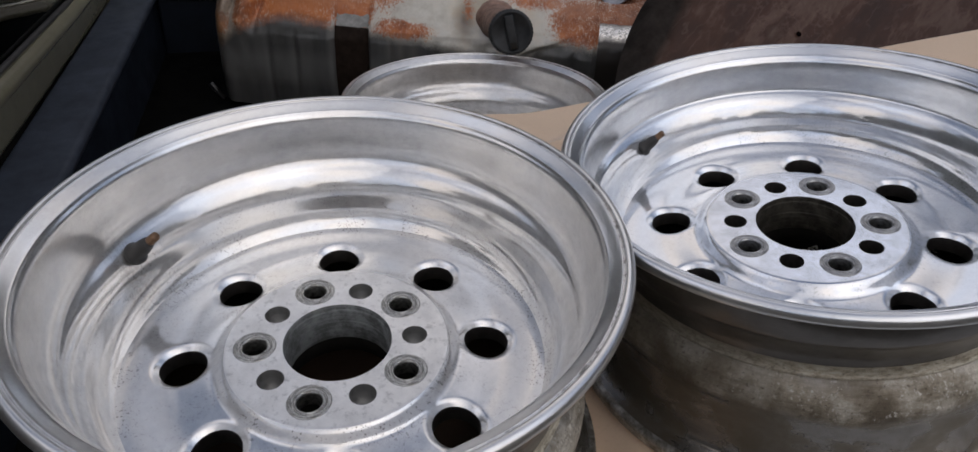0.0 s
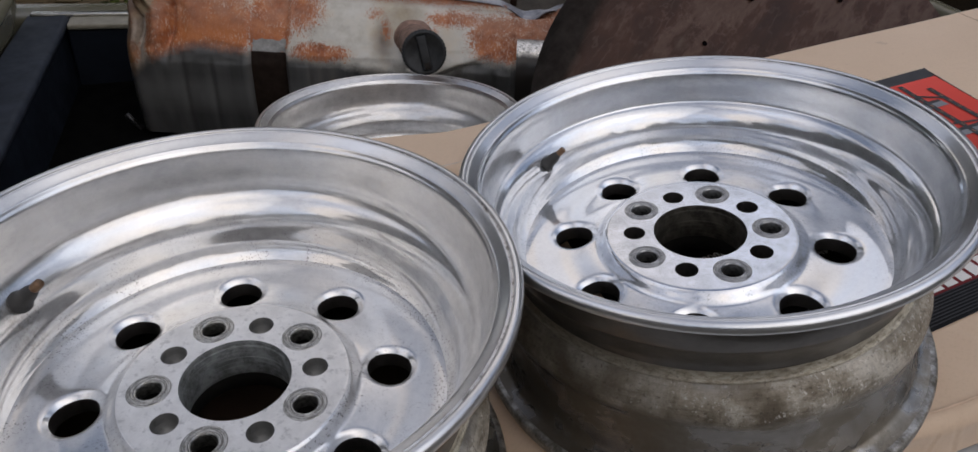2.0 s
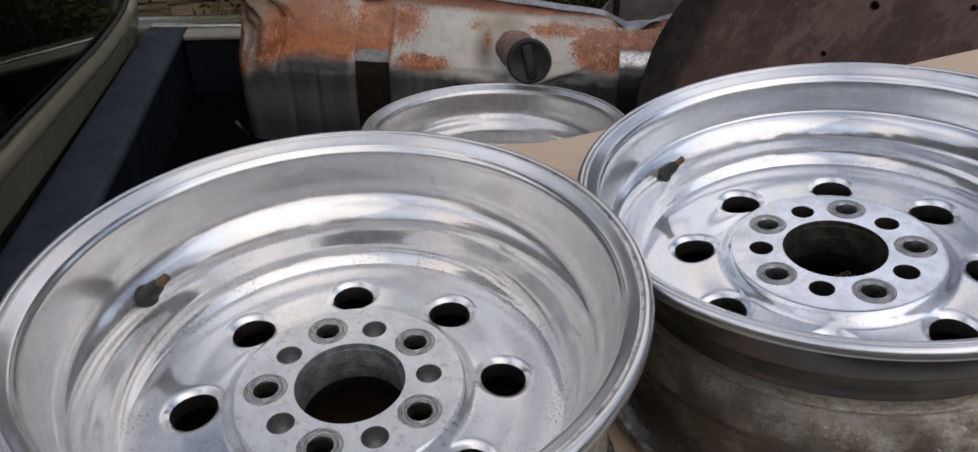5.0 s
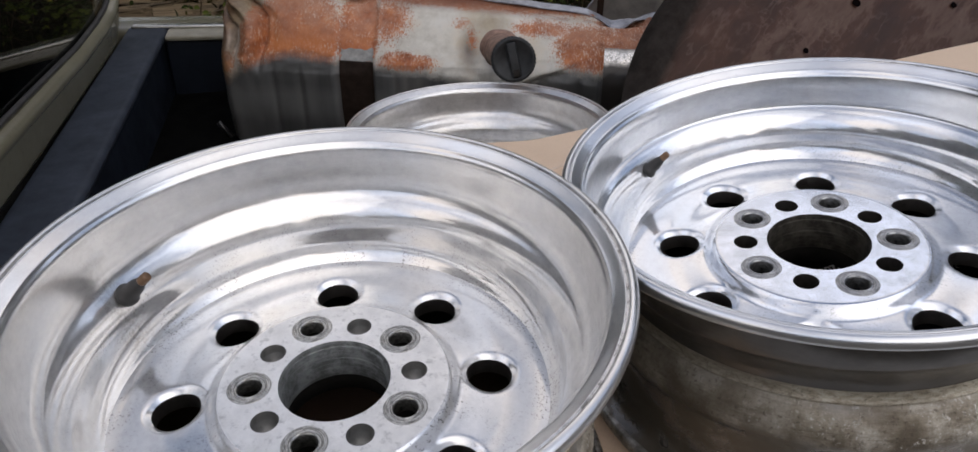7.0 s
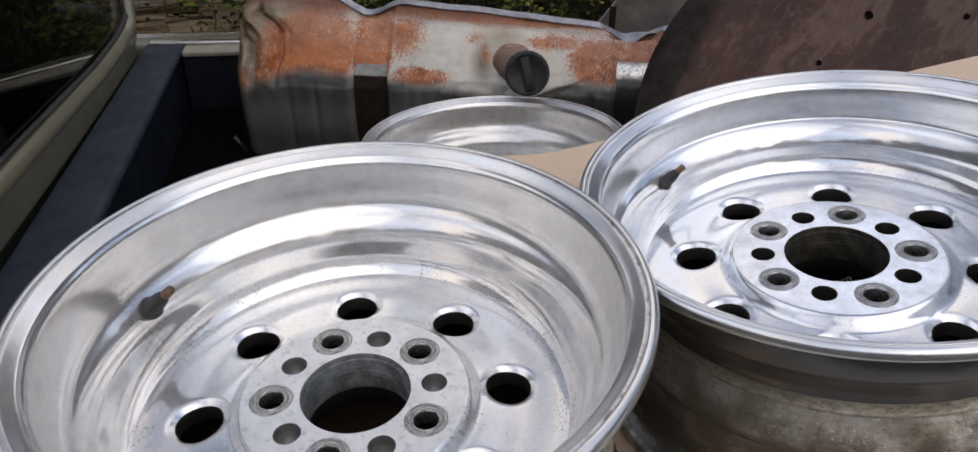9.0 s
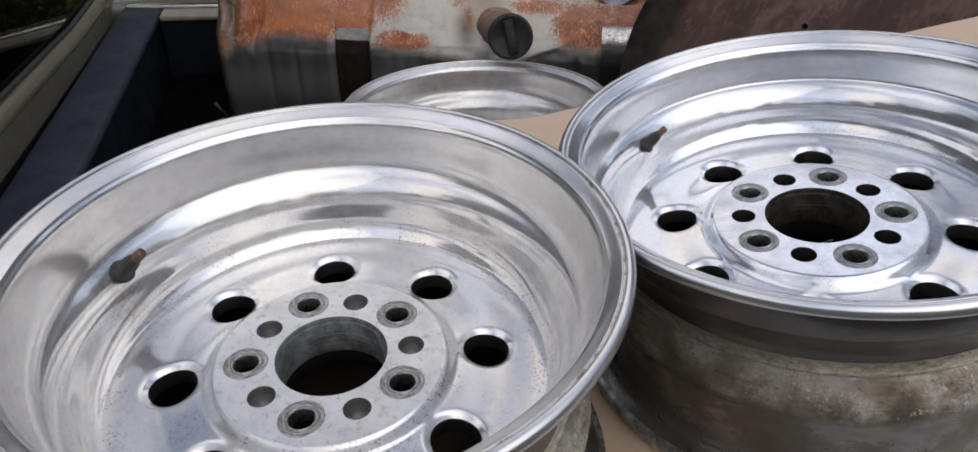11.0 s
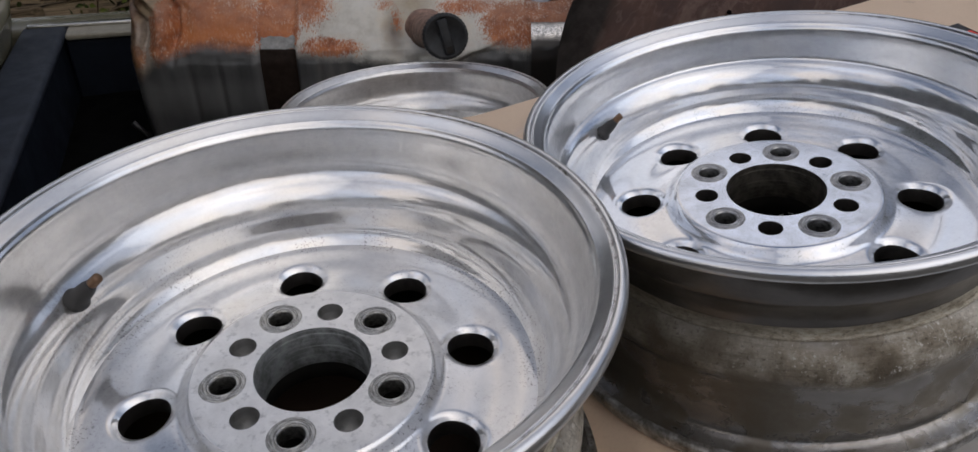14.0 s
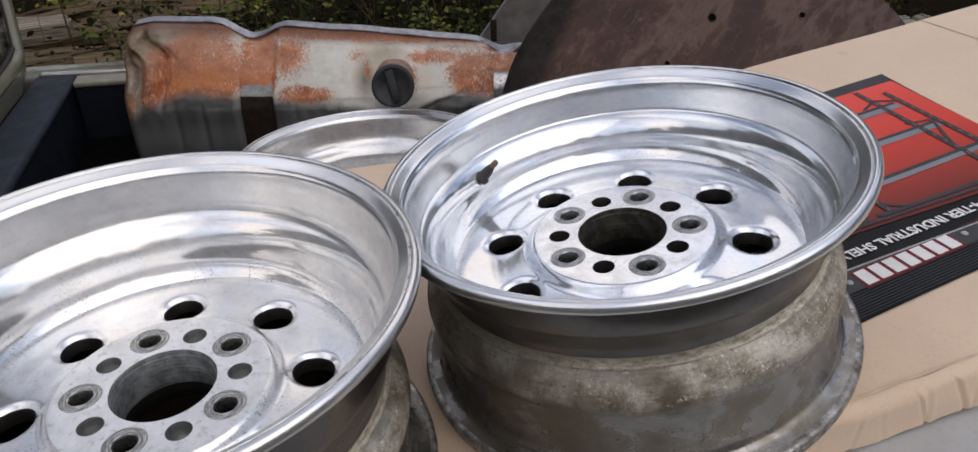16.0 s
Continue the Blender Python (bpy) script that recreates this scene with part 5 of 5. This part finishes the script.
def tank_face(s, t):
    x = -0.572 + 0.95 * s
    top = float(np.interp(x, LIP_X, LIP_Z))
    base = 0.958 - 0.07 * (x + 0.5)
    drop = top - base
    prof = [(1.105, top), (1.092, top - 0.010), (1.075, 0.925 + drop * 0.4 - 0.05 * (x + 0.2)), (1.035, 0.890 - 0.02 * (x + 0.2)), (1.008, 0.856), (0.994, 0.838), (0.986, 0.815), (0.981, 0.74), (0.985, 0.66)]
    k = t * (len(prof) - 1)
    i = min(int(k), len(prof) - 2)
    f = k - i
    y, z = (prof[i][q] + (prof[i + 1][q] - prof[i][q]) * f for q in (0, 1))
    end = max(0.0, 0.045 - (x + 0.572)) / 0.045
    y += 0.075 * end ** 2.2
    up = float(smooth_step(0.80, 0.87, np.array(z))) * float(1 - smooth_step(0.93, 0.96, np.array(z)))
    fold = float(np.interp(z, [0.840, 0.870, 0.905, 0.920, 0.935], [-0.470, -0.463, -0.466, -0.482, -0.512]))
    nick = float(np.interp(z, [0.840, 0.865, 0.888, 0.900, 0.912], [-0.522, -0.517, -0.520, -0.537, -0.556]))
    y += 0.030 * bell(x, fold, 0.0075) * up + 0.010 * bell(x, fold + 0.016, 0.014) * up
    y -= 0.018 * bell(x, fold - 0.026, 0.014) * up
    y += 0.020 * bell(x, nick, 0.006) * up * float(1 - smooth_step(0.905, 0.918, np.array(z)))
    y -= 0.010 * bell(x, nick - 0.018, 0.012) * up
    ridge = z - float(np.interp(x, [0.04, 0.10, 0.15], [0.806, 0.832, 0.846]))
    y -= 0.010 * bell(ridge, 0.004, 0.007) * bell(x, 0.10, 0.045)
    y += 0.012 * bell(x, -0.052, 0.016) * bell(z, 0.866, 0.022)
    y += 0.007 * (float(smooth_step(-0.318, -0.306, np.array(x))) - float(smooth_step(-0.240, -0.228, np.array(x))))
    y += 0.007 * float(smooth_step(0.205, 0.215, np.array(x))) * float(1 - smooth_step(0.285, 0.295, np.array(x)))
    low = float(1 - smooth_step(0.80, 0.84, np.array(z)))
    for c in (-0.44, -0.385, -0.19, -0.10, 0.0, 0.10, 0.17):
        y += 0.004 * bell(x, c, 0.006) * low
    y += 0.004 * noise.noise(Vector((x * 9, t * 4, 0))) + 0.0015 * noise.noise(Vector((x * 40, t * 16, 2)))
    return Vector((x, y, z))


part("shell", sheet("shell", 320, 110, tank_face), TANK, tank)
part("back_shell", sheet("back_shell", 60, 24, lambda s, t: Vector((0.372 - 0.94 * s, 1.11 + 0.17 * math.sin(math.pi * t) ** 0.5, float(np.interp(0.372 - 0.94 * s, LIP_X, LIP_Z)) - 0.030 - 0.26 * t))), TANK, tank)
part("left_end", sheet("left_end", 10, 24, lambda s, t: tank_face(0, t) + Vector((0.004 + 0.01 * s, (1.20 - tank_face(0, t).y) * s, 0))), TANK, tank, "dented rusty end")


def seam(s, t):
    x = -0.535 + 0.897 * s
    z = float(np.interp(x, LIP_X, LIP_Z))
    slope = (float(np.interp(x + 0.012, LIP_X, LIP_Z)) + float(np.interp(x - 0.012, LIP_X, LIP_Z))) / 2
    crumple = 0.012 * float(smooth_step(0.18, 0.26, np.array(x)))
    return Vector((x, 1.098 + 0.022 * t + 1.4 * crumple * noise.noise(Vector((x * 18, t, 3))), slope + 0.001 + 0.004 * t + 0.003 * noise.noise(Vector((x * 12, 0, 5))) + crumple * noise.noise(Vector((x * 24, t * 2, 6)))))


part("seam_flange", sheet("seam_flange", 300, 8, seam, 0.0022), TANK_LIP, tank, "bare metal seam flange")


def on_tank(x, t, out=0.0025):
    return tank_face((x + 0.572) / 0.95, t) - Vector((0, out, 0))


part("strap_pad", sheet("strap_pad", 14, 24, lambda s, t: on_tank(-0.303 + 0.070 * s, 0.605 + 0.385 * t)), DARKPAD, tank, "black strap pad")
# pale patch paints the soft highlight on the tank's shoulder
part("bare_patch", sheet("bare_patch", 14, 8, lambda s, t: on_tank(-0.301 + 0.066 * s + 0.004 * noise.noise(Vector((t * 6, s * 2, 0))), 0.485 + 0.12 * t + 0.02 * noise.noise(Vector((s * 5, 0, 3))))), plain("highlight_zinc", (0.22, 0.215, 0.20), 0.4, 0.3, 0.35, 70, 0.2), tank, "pale patch painted as a soft highlight")
part("strap_mark", sheet("strap_mark", 14, 24, lambda s, t: on_tank(0.215 + 0.070 * s, 0.405 + 0.585 * t, 0.0018)), STRAP, tank, "dark glossy steel strap")
neck_a, neck_b = Vector((0.014, 1.030, 0.862)), Vector((0.066, 0.72, 0.966))
NECK = plain("rusty_neck", (0.19, 0.115, 0.085), 0.6, 0.0, 0.55, 60, 0.3)
part("neck_collar", lathe("neck_collar", rounded([(0.028, 0.010), (0.032, 0.008), (0.037, 0.003), (0.040, -0.002), (0.042, -0.008), (0.042, -0.020)], 2), 40, 0.02), NECK, tank, "rusty soldered collar", Matrix.Translation(neck_a.lerp(neck_b, 0.03)) @ (neck_b - neck_a).to_track_quat("Z", "Y").to_matrix().to_4x4())
part("filler_neck", tube("filler_neck", [neck_a.lerp(neck_b, k) for k in (0, 0.05, 0.10, 0.2, 0.4, 0.7, 0.9, 1.0)], [0.040, 0.034, 0.031, 0.0295, 0.029, 0.0285, 0.0285, 0.028], 32), NECK, tank, "rusty filler neck")
cap_m = Matrix.Translation(neck_b) @ (neck_b - neck_a).to_track_quat("Z", "Y").to_matrix().to_4x4()


def cap_mesh():
    prof = [(0.0300, -0.024), (0.0335, -0.022), (0.0342, -0.012), (0.0340, 0.0), (0.0322, 0.0035), (0.0290, 0.0042), (0.0275, 0.0020), (0.0, 0.0015)]
    segs, verts, faces = 144, [], []
    for i in range(segs):
        a = 2 * math.pi * i / segs
        rib = 0.0009 if i % 4 < 2 else 0.0
        for k, (r, z) in enumerate(prof):
            rr = r + (rib if 0 < k < 5 else 0.0)
            verts.append((rr * math.cos(a), rr * math.sin(a), z))
    n = len(prof)
    for i in range(segs):
        j = (i + 1) % segs
        for q in range(n - 1):
            faces.append((i * n + q, j * n + q, j * n + q + 1, i * n + q + 1))
    return mesh_from("filler_cap", verts, faces)


cap_ob = part("filler_cap", cap_mesh(), BLACK_CAP, tank, "black ribbed plastic cap", cap_m)
part("grip_bar", box_bm(0.0150, 0.052, 0.008, 0.0025, 2, (0, 0, 0.0035)), BLACK_CAP, cap_ob, m=pose(0, 0, 0, 0, 0, 12))
part("key_slot", box_bm(0.0085, 0.0100, 0.0012, 0.0004, 1, (0, -0.0205, 0.0079)), HOLE_BLACK, cap_ob, "dark key slot", pose(0, 0, 0, 0, 0, 12))

# ---- the sheet metal panels ----
hood = thing("car_hood", TRUCK, "weathered maroon sheet metal car hood leaning behind the carton", "car hood")


def hood_at(s, t):
    left = Vector((0.421 + 0.270 * t - 0.043 * math.sin(math.pi * min(1.0, t * 1.25)), 0.575 + 0.265 * t))
    right = Vector((1.225 - 0.02 * t, 0.585 + 0.075 * t))
    p = left.lerp(right, s)
    arch = 0.12 * t * math.sin(math.pi * min(1.0, s * 1.05)) * (0.4 + 0.6 * s)
    v = p.y + arch
    corner = max(0.0, s - 0.9) / 0.1
    v -= 0.035 * corner ** 2 * t
    z = 0.940 + (v - 0.586) * 1.0 + 0.012 * math.sin(3.1 * s) * t
    fold = max(0.0, 0.10 - s) / 0.10
    z -= 0.05 * fold ** 2
    z += 0.006 * noise.noise(Vector((p.x * 6, v * 6, 1))) + 0.003 * noise.noise(Vector((p.x * 16, v * 16, 7)))
    return Vector((p.x, v, z))


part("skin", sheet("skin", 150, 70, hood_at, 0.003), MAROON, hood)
HOLE = lathe("bolt_hole", [(0.0, 0.0), (0.0058, 0.0), (0.0066, 0.0006), (0.0074, 0.0002)], 20)


def hood_hole(u, v, size):
    best = min(((hood_at(a / 80, b / 40) - Vector((u, v, 0))).xy.length, a / 80, b / 40) for a in range(81) for b in range(41))
    p = hood_at(best[1], best[2])
    q = Vector((0, -0.7071, 0.7071)).to_track_quat("Z", "Y").to_matrix().to_4x4()
    return Matrix.Translation(p + Vector((0, -0.002, 0.002))) @ q @ Matrix.Scale(size, 4)


DARK = plain("dark_hole", (0.004, 0.003, 0.003), 0.95, spec=0.0)
for u, v, k in ((0.831, 0.665, 0.95), (1.006, 0.654, 0.7), (0.727, 0.611, 0.6)):
    part("bolt_hole", HOLE, DARK, hood, m=hood_hole(u, v, k))

fender = thing("grey_fender", pose(0, 0, 0), "dull grey primed sheet metal fender behind the tank", "fender")


def fender_at(s, t):
    z = 0.655 + 0.40 * t
    left = 0.172 + 0.75 * (z - 0.873) + 5 * max(0.0, z - 0.95) ** 2
    return Vector((left + 0.45 * s, 1.25 + 0.10 * (z - 0.87) + 0.03 * math.sin(3 * s), z + 0.01 * math.sin(4 * s)))


part("skin", sheet("skin", 40, 50, fender_at, 0.003), GREYSHEET, fender)
part("edge", tube("edge", [fender_at(0, k / 40) for k in range(20, 41)], [0.0022] * 21, 8), TANK_LIP, fender, "bright folded edge")
part("bracket", box_bm(0.014, 0.006, 0.05, 0.002, 2, (0.207, 1.240, 0.895)), DARKPAD, fender)

rod = part("steel_rod", tube("steel_rod", [(-0.566, 1.015, BED_Z), (-0.588, 1.017, BED_Z + 0.024), (-0.594, 1.018, BED_Z + 0.032)], [0.006, 0.006, 0.005], 10), plain("dull_steel", (0.05, 0.05, 0.05), 0.4, 0.6))
tagged(rod, "short bright steel rod standing in the dark bed", "rod")

# ---- the lumber behind the truck ----
random.seed(4)
pile = thing("lumber_pile", TRUCK, "pile of weathered brown split boards behind the truck", "lumber pile")


def split_board(ln, wd, th):
    """A rough board with ragged ends, split edges and an uneven face."""
    nx, ny = 14, 5
    verts, faces = [], []
    seed = random.uniform(0, 90)
    for side in (1, -1):
        for a in range(nx):
            for b in range(ny):
                x = (a / (nx - 1) - 0.5) * ln
                y = (b / (ny - 1) - 0.5) * wd * (1 + 0.25 * noise.noise(Vector((x * 5, seed, side))))
                if a in (0, nx - 1):
                    x += 0.05 * noise.noise(Vector((y * 40, seed, a)))
                z = side * th / 2 + 0.018 * noise.noise(Vector((x * 4, y * 14, seed))) + 0.008 * noise.noise(Vector((x * 9, y * 60, seed)))
                verts.append((x, y, z))
    n = nx * ny
    for a in range(nx - 1):
        for b in range(ny - 1):
            q = (a * ny + b, (a + 1) * ny + b, (a + 1) * ny + b + 1, a * ny + b + 1)
            faces += [q, tuple(n + k for k in reversed(q))]
    rim = [a * ny for a in range(nx)] + [(nx - 1) * ny + b for b in range(1, ny)] + [a * ny + ny - 1 for a in range(nx - 2, -1, -1)] + list(range(ny - 2, 0, -1))
    faces += [(rim[k], n + rim[k], n + rim[(k + 1) % len(rim)], rim[(k + 1) % len(rim)]) for k in range(len(rim))]
    return mesh_from("board", verts, faces, False)


for row in range(10):
    v, top = 2.08 + 0.10 * row, 0.445 + 0.010 * row
    part("timber", box_bm(1.5, 0.11, top - 0.03, 0.008, 1, (0, 0, (top - 0.03) / 2)), WOOD, pile, m=pose(-0.95, v, 0))
    for n in range(6):
        th = random.uniform(0.018, 0.050)
        part("board", split_board(random.uniform(0.25, 0.80), random.uniform(0.035, 0.115), th), WOOD, pile,
             m=pose(-1.42 + 0.21 * n + random.uniform(-0.12, 0.12), v + random.uniform(-0.05, 0.05), top + random.uniform(0.0, 0.055), random.uniform(-26, 26), random.uniform(-7, 7), random.uniform(-24, 24)))
part("block", split_board(0.26, 0.16, 0.13), SAWN, pile, "pale sawn block end", pose(-0.84, 2.70, 0.560, 6, 4, 24))

# ---- brush behind the truck ----
def leaf_cloud(name, count, place, lo, hi, seed, lobed=False):
    """Many small folded leaves, each of its own size and turn."""
    rng = np.random.RandomState(seed)
    shape = np.array([(0, 0, 0), (0.30, 0.22, 0.06), (0.34, 0.55, 0.07), (0, 1.0, 0.0), (-0.34, 0.55, 0.07), (-0.30, 0.22, 0.06), (0, 0.5, -0.03)])
    tri = [(0, 1, 6), (1, 2, 6), (2, 3, 6), (3, 4, 6), (4, 5, 6), (5, 0, 6)]
    verts, faces = [], []
    for k in range(count):
        size = rng.uniform(lo, hi)
        e = Euler((rng.uniform(-1.2, 1.2), rng.uniform(-1.0, 1.0), rng.uniform(0, 6.28)))
        m = np.array(e.to_matrix())
        p = np.array(place(rng))
        base = len(verts)
        verts.extend((shape * size) @ m.T + p)
        faces.extend([tuple(base + i for i in t) for t in tri])
    return mesh_from(name, verts, faces)


rng0 = np.random.RandomState(11)
CLUMPS = [(rng0.uniform(-2.6, 3.2), 2.3 + 2.2 * rng0.rand() ** 0.8, rng0.uniform(0.05, 0.95), rng0.uniform(0.08, 0.26)) for _ in range(260)]
CLUMPS = [c for c in CLUMPS if not (c[0] < -0.55 and c[1] < 3.5 and c[2] > 0.2)] + [(-0.35, 2.4, 0.62, 0.12), (-0.95, 3.3, 0.62, 0.2), (-0.2, 2.3, 0.5, 0.15)]


def in_clump(rng):
    c = CLUMPS[rng.randint(len(CLUMPS))]
    return np.array(c[:3]) + rng.normal(0, c[3] * 0.55, 3)


brush = thing("brush", TRUCK, "tangled green brush with yellowing leaves behind the truck", "brush", kind="stuff")
part("leaves", leaf_cloud("leaves", 20000, in_clump, 0.016, 0.036, 21), LEAF, brush)


def twigs(count, seed, box, length):
    rng = np.random.RandomState(seed)
    verts, faces = [], []
    for _ in range(count):
        p = Vector([rng.uniform(a, b) for a, b in box])
        d = Vector((rng.normal(0, 0.35), rng.normal(0, 0.35), 1)).normalized()
        r, ln = rng.uniform(0.002, 0.006), rng.uniform(*length)
        base = len(verts)
        for k in range(4):
            q = p + d * ln * k / 3 + Vector((rng.normal(0, 0.02), rng.normal(0, 0.02), 0)) * k
            for a in (0, 2.09, 4.19):
                verts.append(q + Vector((math.cos(a), math.sin(a), 0)) * r * (1 - 0.25 * k))
        for k in range(3):
            for a in range(3):
                faces.append((base + k * 3 + a, base + k * 3 + (a + 1) % 3, base + k * 3 + 3 + (a + 1) % 3, base + k * 3 + 3 + a))
    return mesh_from("twigs", verts, faces)


def sprays(count, seed, area, lo, hi, length):
    """Thin drooping shoots with leaves set along them on alternate sides; returns leaves and stems."""
    rng = np.random.RandomState(seed)
    shape = np.array([(0, 0, 0), (0.22, 0.20, 0.05), (0.30, 0.50, 0.06), (0.16, 0.80, 0.03), (0, 1.0, -0.04), (-0.16, 0.80, 0.03), (-0.30, 0.50, 0.06), (-0.22, 0.20, 0.05), (0, 0.5, -0.02)])
    tri = [(k, (k + 1) % 8, 8) for k in range(8)]
    verts, faces, sv, sf = [], [], [], []
    for _ in range(count):
        p = Vector([rng.uniform(a, b) for a, b in area])
        turn = rng.uniform(-2.9, -0.2)
        d = Vector((math.cos(turn) * 0.7, math.sin(turn) * 0.6, rng.uniform(0.3, 1.2))).normalized()
        ln, n = rng.uniform(*length), rng.randint(7, 15)
        base = len(sv)
        for k in range(n):
            p = p + d * ln / n
            d = (d + Vector((rng.normal(0, 0.10), rng.normal(0, 0.10), -0.10))).normalized()
            for q in (0, 2.09, 4.19):
                sv.append(p + Vector((math.cos(q), math.sin(q), 0)) * 0.0022 * (1.2 - k / n))
            if k < 2 or rng.rand() < 0.15:
                continue
            for sgn in ((1, -1) if rng.rand() < 0.5 else (1 if k % 2 else -1,)):
                side = d.cross(Vector((0, 0, 1))).normalized() * sgn
                way = (side + d * rng.uniform(0.2, 0.9) + Vector((0, 0, rng.uniform(-0.5, 0.2)))).normalized()
                up = (Vector((0, -0.55, 0.8)) + Vector(rng.normal(0, 0.35, 3))).normalized()
                ax = way.cross(up).normalized()
                m = np.array((ax, way, ax.cross(way)))
                c = len(verts)
                verts.extend((shape * rng.uniform(lo, hi)) @ m + np.array(p))
                faces.extend([tuple(c + i for i in t) for t in tri])
        for k in range(n - 1):
            for q in range(3):
                sf.append((base + k * 3 + q, base + k * 3 + (q + 1) % 3, base + k * 3 + 3 + (q + 1) % 3, base + k * 3 + 3 + q))
    return mesh_from("leaf_sprays", verts, faces), mesh_from("shoots", sv, sf)


for count, seed, area in ((330, 23, ((-0.45, 2.4), (2.15, 2.75), (0.20, 0.72))), (44, 29, ((-1.5, -0.35), (3.0, 3.4), (0.45, 0.62))), (9, 37, ((-0.62, -0.30), (2.15, 2.45), (0.38, 0.58)))):
    _leaves, _shoots = sprays(count, seed, area, 0.014, 0.030, (0.20, 0.48))
    part("leaf_sprays", _leaves, SPRAY, brush, "yellow-green leaf sprays")
    part("shoots", _shoots, TWIG, brush, "thin brown shoots")
part("stems", twigs(230, 5, ((-2.6, 3.2), (2.4, 4.8), (0.0, 0.25)), (0.4, 1.2)), TWIG, brush, "thin brown stems")


# ---- trees round the yard ----
def make_tree(seed):
    rng = np.random.RandomState(seed)
    t = thing("tree", pose(0, 0, 0), "tall broadleaf tree with a dark uneven crown", "tree", "trees round the yard")
    part("trunk", tube("trunk", [(0, 0, 0), (0.1, 0, 1.5), (0.0, 0.1, 3.2), (0.2, 0.0, 5.5), (0.2, 0.1, 7.5)], [0.24, 0.20, 0.16, 0.10, 0.04], 10), TWIG, t)
    heads = []
    for k in range(26):
        a, z = rng.uniform(0, 6.28), rng.uniform(2.2, 8.2)
        rad = (1.0 - abs(z - 5.0) / 5.2) * 2.4
        c = Vector((rad * math.cos(a), rad * math.sin(a), z))
        heads.append((c, rng.uniform(0.8, 1.5)))
        if k % 2 == 0:
            part("limb", tube("limb", [(0.08, 0.04, z * 0.62), (c.x * 0.5, c.y * 0.5, z * 0.86), tuple(c)], [0.07, 0.045, 0.015], 7), TWIG, t)

    def place(r):
        c, s = heads[r.randint(len(heads))]
        return np.array(c) + r.normal(0, s * 0.55, 3)
    part("crown", leaf_cloud("crown", 6500, place, 0.20, 0.46, seed + 1), CROWN, t)
    return t


first = make_tree(31)
rng1 = np.random.RandomState(8)
spots = [(radians(a + rng1.uniform(-7, 7)), rng1.uniform(14.0, 17.5), rng1.uniform(0.9, 1.15)) for a in range(0, 360, 12)]
# unseen near-side trees set low and dense to shape the wheels' reflections
spots = [(a, r + 3.0, s * 0.78) if math.sin(a) < -0.15 else (a, r, s) for a, r, s in spots]
spots += [(a + radians(6), r + 0.8, s * 0.95) for a, r, s in spots if math.sin(a) < -0.15]
for k, (a, r, s) in enumerate(spots):
    m = pose(r * math.cos(a), r * math.sin(a), 0, 0, 0, rng1.uniform(0, 360)) @ Matrix.Scale(s, 4)
    if k == 0:
        first.matrix_basis = m.normalized()
    else:
        copy_thing(first, m)

# ---- the ground ----
ground = part("ground", sheet("ground", 60, 60, lambda s, t: ((s - 0.5) * 400, (t - 0.5) * 400, 0.0)), SOIL)
tagged(ground, "unseen pale gravel yard, with shade painted under the brush", "ground", kind="structure")
